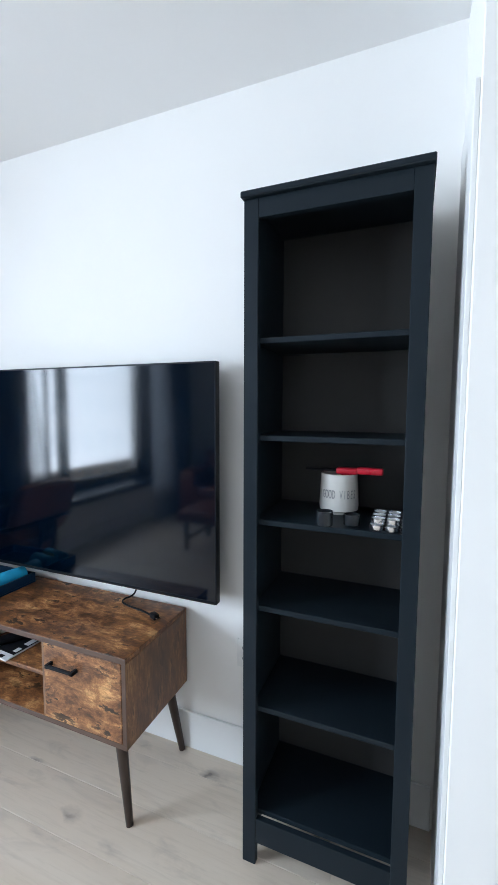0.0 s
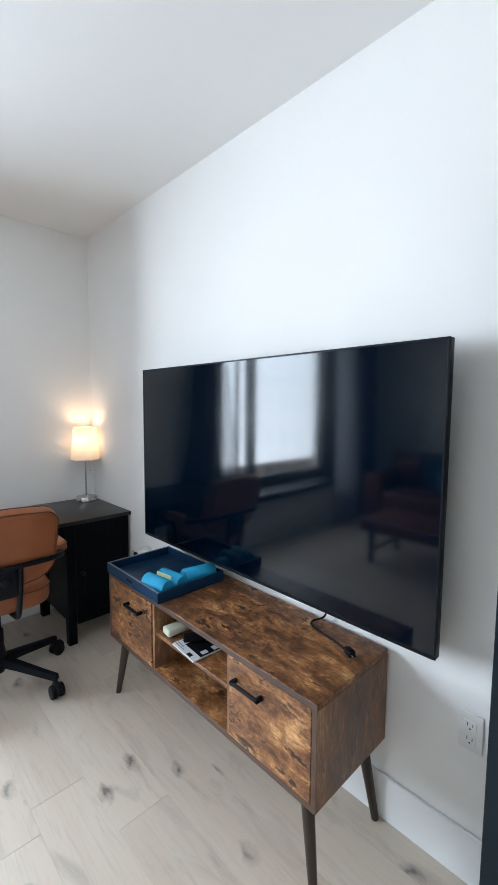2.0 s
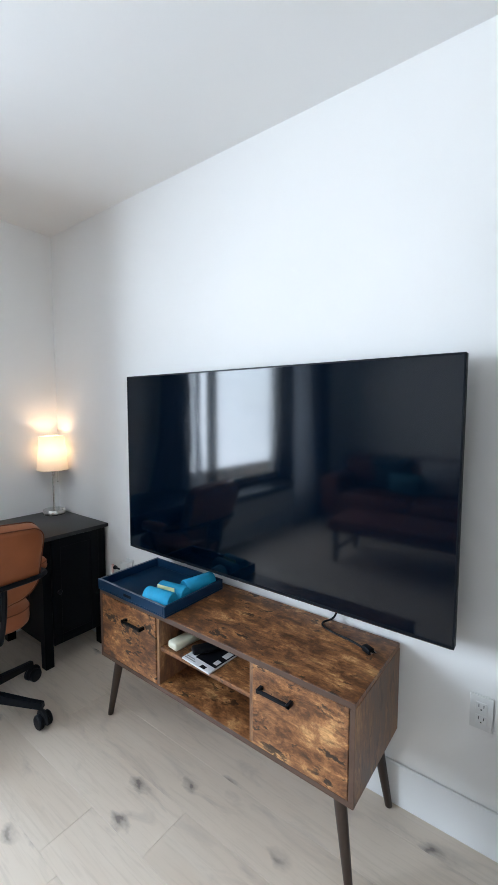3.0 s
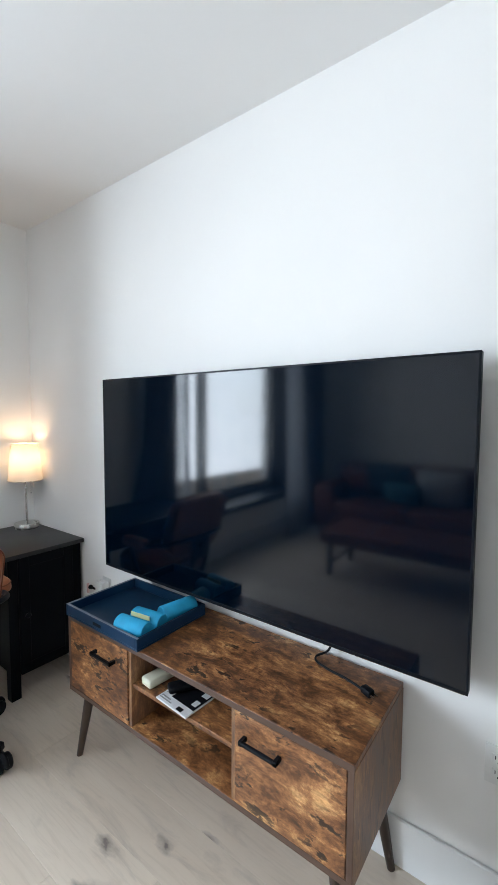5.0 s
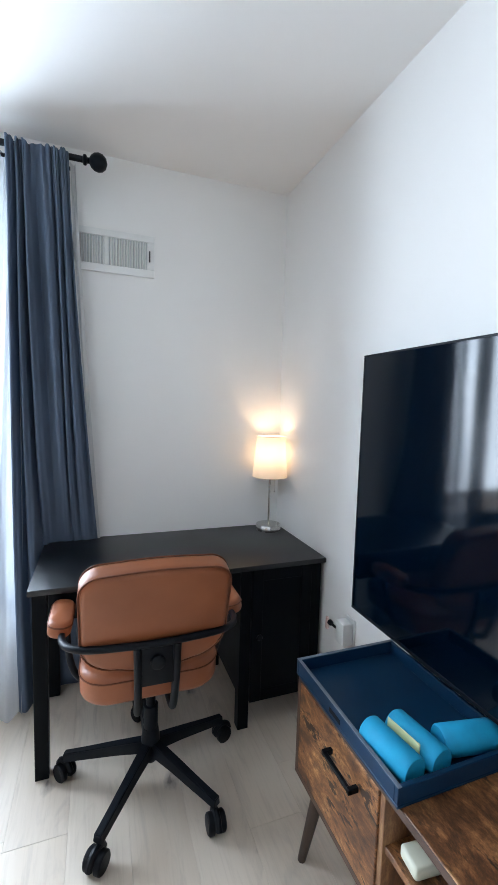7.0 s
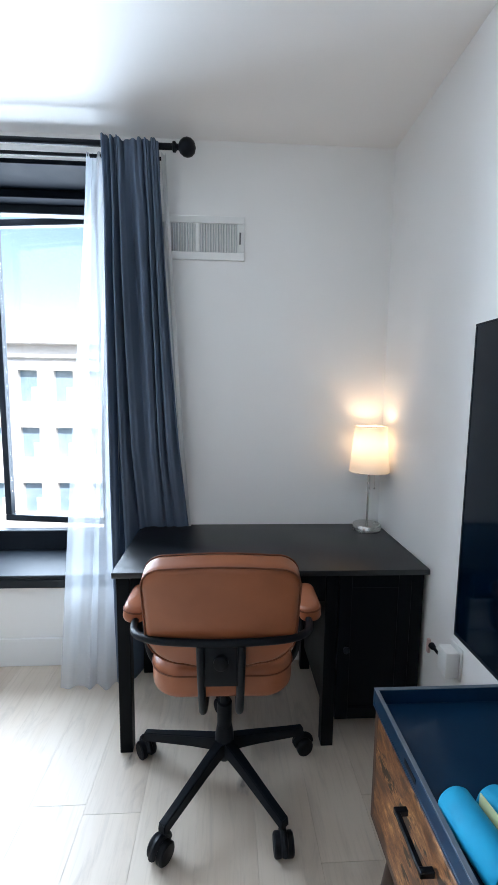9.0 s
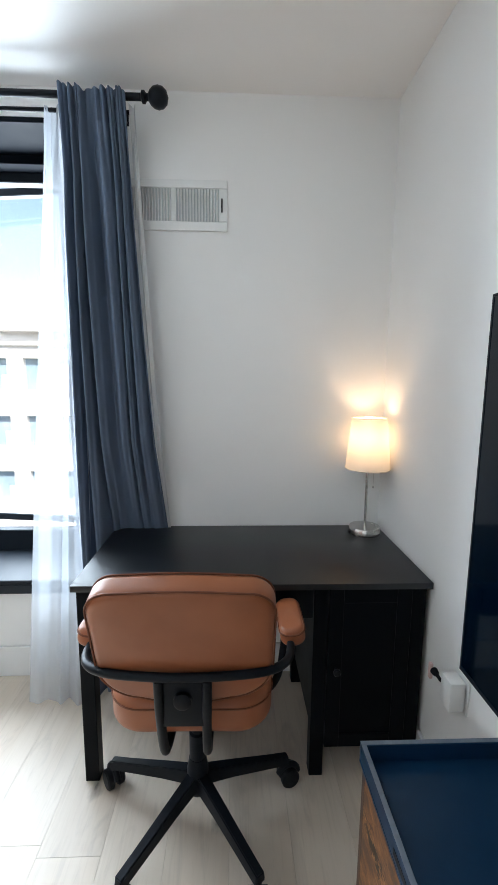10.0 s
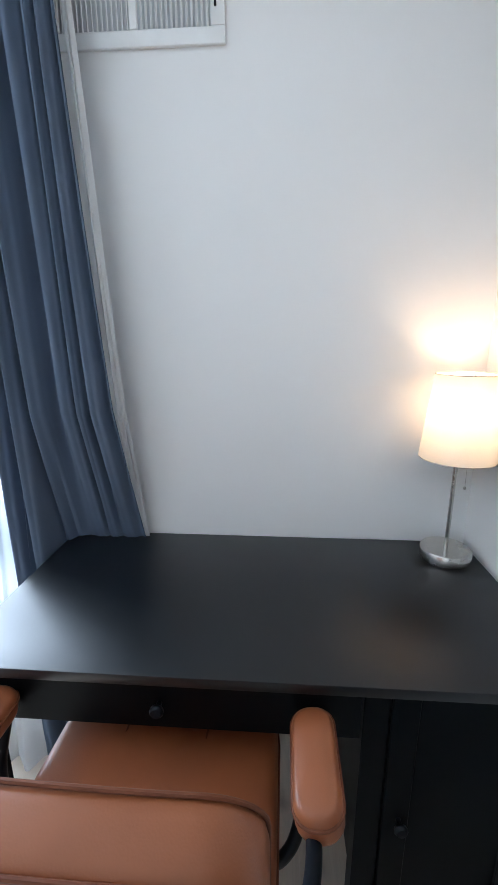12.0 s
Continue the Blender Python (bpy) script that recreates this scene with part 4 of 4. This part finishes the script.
for k in range(5):
    a = radians(36 + 72 * k)
    m = pose(0, 0, 0, 0, 0, 36 + 72 * k)
    bm = bmesh.new()
    secs = [(0.025, 0.024, 0.120, 0.165), (0.12, 0.021, 0.110, 0.148), (0.25, 0.018, 0.090, 0.122), (0.318, 0.017, 0.080, 0.110)]
    rings = [[bm.verts.new(m @ Vector((x, s * w, z))) for s, z in ((-1, z0), (1, z0), (0.72, z1), (-0.72, z1))] for x, w, z0, z1 in secs]
    for r1, r2 in zip(rings, rings[1:]):
        for i in range(4):
            bm.faces.new((r1[i], r1[(i + 1) % 4], r2[(i + 1) % 4], r2[i]))
    bm.faces.new(rings[0]), bm.faces.new(rings[-1])
    bmesh.ops.bevel(bm, geom=bm.edges[:], offset=0.003, segments=2, affect="EDGES", clamp_overlap=True)
    part("spoke", mesh_of(bm, "spoke", metal_black, True), chair)
    bm = bmesh.new()
    turn = pose(0.308 * math.cos(a), 0.308 * math.sin(a), 0, 0, 0, 36 + 72 * k + 35 * (k % 3 - 1))
    b2 = bmesh.new()
    for s in (-1, 1):
        add_lathe(b2, [(0.008, s * 0.005), (0.024, s * 0.005), (0.028, s * 0.009), (0.028, s * 0.022), (0.024, s * 0.026), (0.006, s * 0.027)], (0.012, 0, 0.028), 24, "y")
    hood = [(0.012 + 0.031 * math.cos(t), 0, 0.028 + 0.031 * math.sin(t)) for t in np.linspace(0.1, math.pi - 0.3, 9)]
    add_tube(b2, hood, 0.010, 8)
    add_tube(b2, [(0, 0, 0.045), (0, 0, 0.090)], 0.008, 10)
    for v in b2.verts:
        v.co = turn @ (v.co * 1.16)
    bm.free()
    part("castor", mesh_of(b2, "castor", plastic_black, True), chair, "black twin-wheel castor")

# ---- sofa side of the room ----
sofa = empty("sofa", (-1.70, -2.20, 0), "rust brown leather sofa against the wall", "sofa")
part("base", boxes("base", sofa_cloth, [((-1.0, -0.42, 0.14), (1.1, 0.42, 0.30))], 0.02, 3), sofa)
for x0 in (-1.02, 0.86):
    part("arm", boxes("arm", sofa_cloth, [((x0, -0.42, 0.141), (x0 + 0.24, 0.44, 0.64))], 0.06, 4), sofa)
part("back", boxes("back", sofa_cloth, [((-1.0, -0.44, 0.30), (1.1, -0.20, 0.84))], 0.06, 4), sofa)
for x0 in (-0.78, 0.04):
    part("seat_cushion", boxes("seat_cushion", sofa_cloth, [((x0, -0.20, 0.301), (x0 + 0.815, 0.45, 0.45))], 0.04, 4), sofa)
for fx in (-0.95, 1.03):
    for fy in (-0.36, 0.36):
        part("leg", lathe("leg", dark_leg, [(0.014, 0), (0.022, 0.14)], (fx, fy, 0), 14), sofa)
for (x, y, z), mat, s, lab in (((-2.36, -2.25, 0.64), sofa_cloth, 0.44, "rust brown"), ((-1.98, -2.18, 0.67), navy_cloth, 0.50, "dark teal"), ((-1.78, -2.04, 0.58), blue_cloth, 0.40, "light teal"), ((-1.42, -2.18, 0.65), white_cloth, 0.48, "pale grey")):
    p = single("cushion", cushion("cushion", mat, (s, s * (0.62 if lab == "light teal" else 0.9), 0.15)), (x, y, z), lab + " cloth cushion leaning on the sofa", "cushion", "cushions on the sofa")
    p.rotation_euler = (radians(72), 0, radians(random.uniform(-8, 8)))
bench = empty("ottoman_bench", (-1.45, -1.05, 0), "rust brown leather bench on dark legs before the sofa", "bench")
part("top", boxes("top", sofa_cloth, [((-0.68, -0.30, 0.29), (0.68, 0.30, 0.41))], 0.03, 4), bench)
for fx in (-0.60, 0.60):
    for fy in (-0.24, 0.24):
        part("leg", boxes("leg", dark_leg, [((fx - 0.02, fy - 0.02, 0), (fx + 0.02, fy + 0.02, 0.29))], 0.003), bench)
    part("stretcher", boxes("stretcher", dark_leg, [((fx - 0.012, -0.219, 0.10), (fx + 0.012, 0.219, 0.13))], 0.002), bench)

# ---- outside ----
structure("ground", boxes("ground", asphalt, [((-900, -900, -9.4), (900, 900, -9.0))], 0), "street far below the window")


def building(x, y0, y1, z_top, storey, pitch, shift):
    """A stone house across the street, with recessed windows in rows and a cornice."""
    house = empty("building", (x, 0, -9.0), "pale stone office building with rows of recessed windows", "building", "buildings across the street")
    bm = bmesh.new()
    ww, wh = 1.15, 1.9
    rows = int((z_top + 9.0 - 1.6) / storey)
    zs = [z_top - 2.45 - storey * r for r in range(rows)]
    zs = [z for z in zs if z - wh / 2 > -8.4]
    ys = [y0 + shift + pitch * k for k in range(int((y1 - y0 - 1) / pitch))]
    edge_z = z_top + 9.0
    for z in zs:
        zt = z + 9.0 + wh / 2
        add_box(bm, (-0.45, y0, zt), (0, y1, edge_z))
        prev = y0
        for yc in ys:
            add_box(bm, (-0.45, prev, zt - wh), (0, yc - ww / 2, zt))
            prev = yc + ww / 2
        add_box(bm, (-0.45, prev, zt - wh), (0, y1, zt))
        edge_z = zt - wh
    add_box(bm, (-0.45, y0, 0), (0, y1, edge_z))
    add_box(bm, (-14, y0, 0), (-0.9, y1, z_top + 8.8))
    part("wall", mesh_of(bm, "wall", facade_stone), house)
    part("cornice", boxes("cornice", facade_stone, [((-0.46, y0 - 0.4, z_top + 9.001), (0.55, y1 + 0.4, z_top + 9.35)), ((-0.46, y0, z_top + 8.2), (0.18, y1, z_top + 8.4))], 0.05), house)
    wm = boxes("window", far_glass, [((-0.40, -ww / 2, -wh / 2), (-0.34, ww / 2, wh / 2))], 0)
    # pale block in one corner imitates the patch of light in each far window
    light_patch = boxes("frame", trim_paint, [((-0.335, 0.08, -wh / 2), (-0.28, ww / 2, -0.05))], 0)
    for z in zs[:5]:
        for yc in ys:
            w = part("window", wm, house, at=(0, yc, z + 9.0))
            part("frame", light_patch, w)


building(-27.0, -31.0, 6.4, 4.2, 3.45, 2.1, 0.85)
building(-31.0, -66.0, -33.0, 1.0, 3.6, 2.6, 1.5)

# ---- floor boards ----
floor = tagged(new("floor"), "pale oak plank floor with dark knots", kind="structure")
PW = 0.19
lengths = (1.9, 2.2, 1.6)
plank_mesh = {L: boxes("plank", oak, [((0, 0.0002, -0.0155), (L - 0.0004, PW - 0.0002, 0))], 0.0007) for L in lengths}
rng = random.Random(5)
y = 0.444 - 17 * PW
row = 0
while y < YN - 0.02:
    x = XW - rng.uniform(0.1, 1.6)
    x = {16: -2.327 - 1.6, 18: -1.664 - 1.9}.get(row, x)
    while x < XE:
        L = lengths[rng.randrange(3)] if row not in (16, 18) or x > -3.2 else (1.6 if row == 16 else 1.9)
        a, b = max(x, XW - 0.01), min(x + L, XE + 0.01)
        if b - a > 0.02:
            key = round(b - a, 4)
            if key not in plank_mesh:
                plank_mesh[key] = boxes("plank", oak, [((0, 0.0002, -0.0155), (key - 0.0004, PW - 0.0002, 0))], 0.0007)
            part("plank", plank_mesh[key], floor, at=(a, y, 0))
        x += L
    y += PW
    row += 1
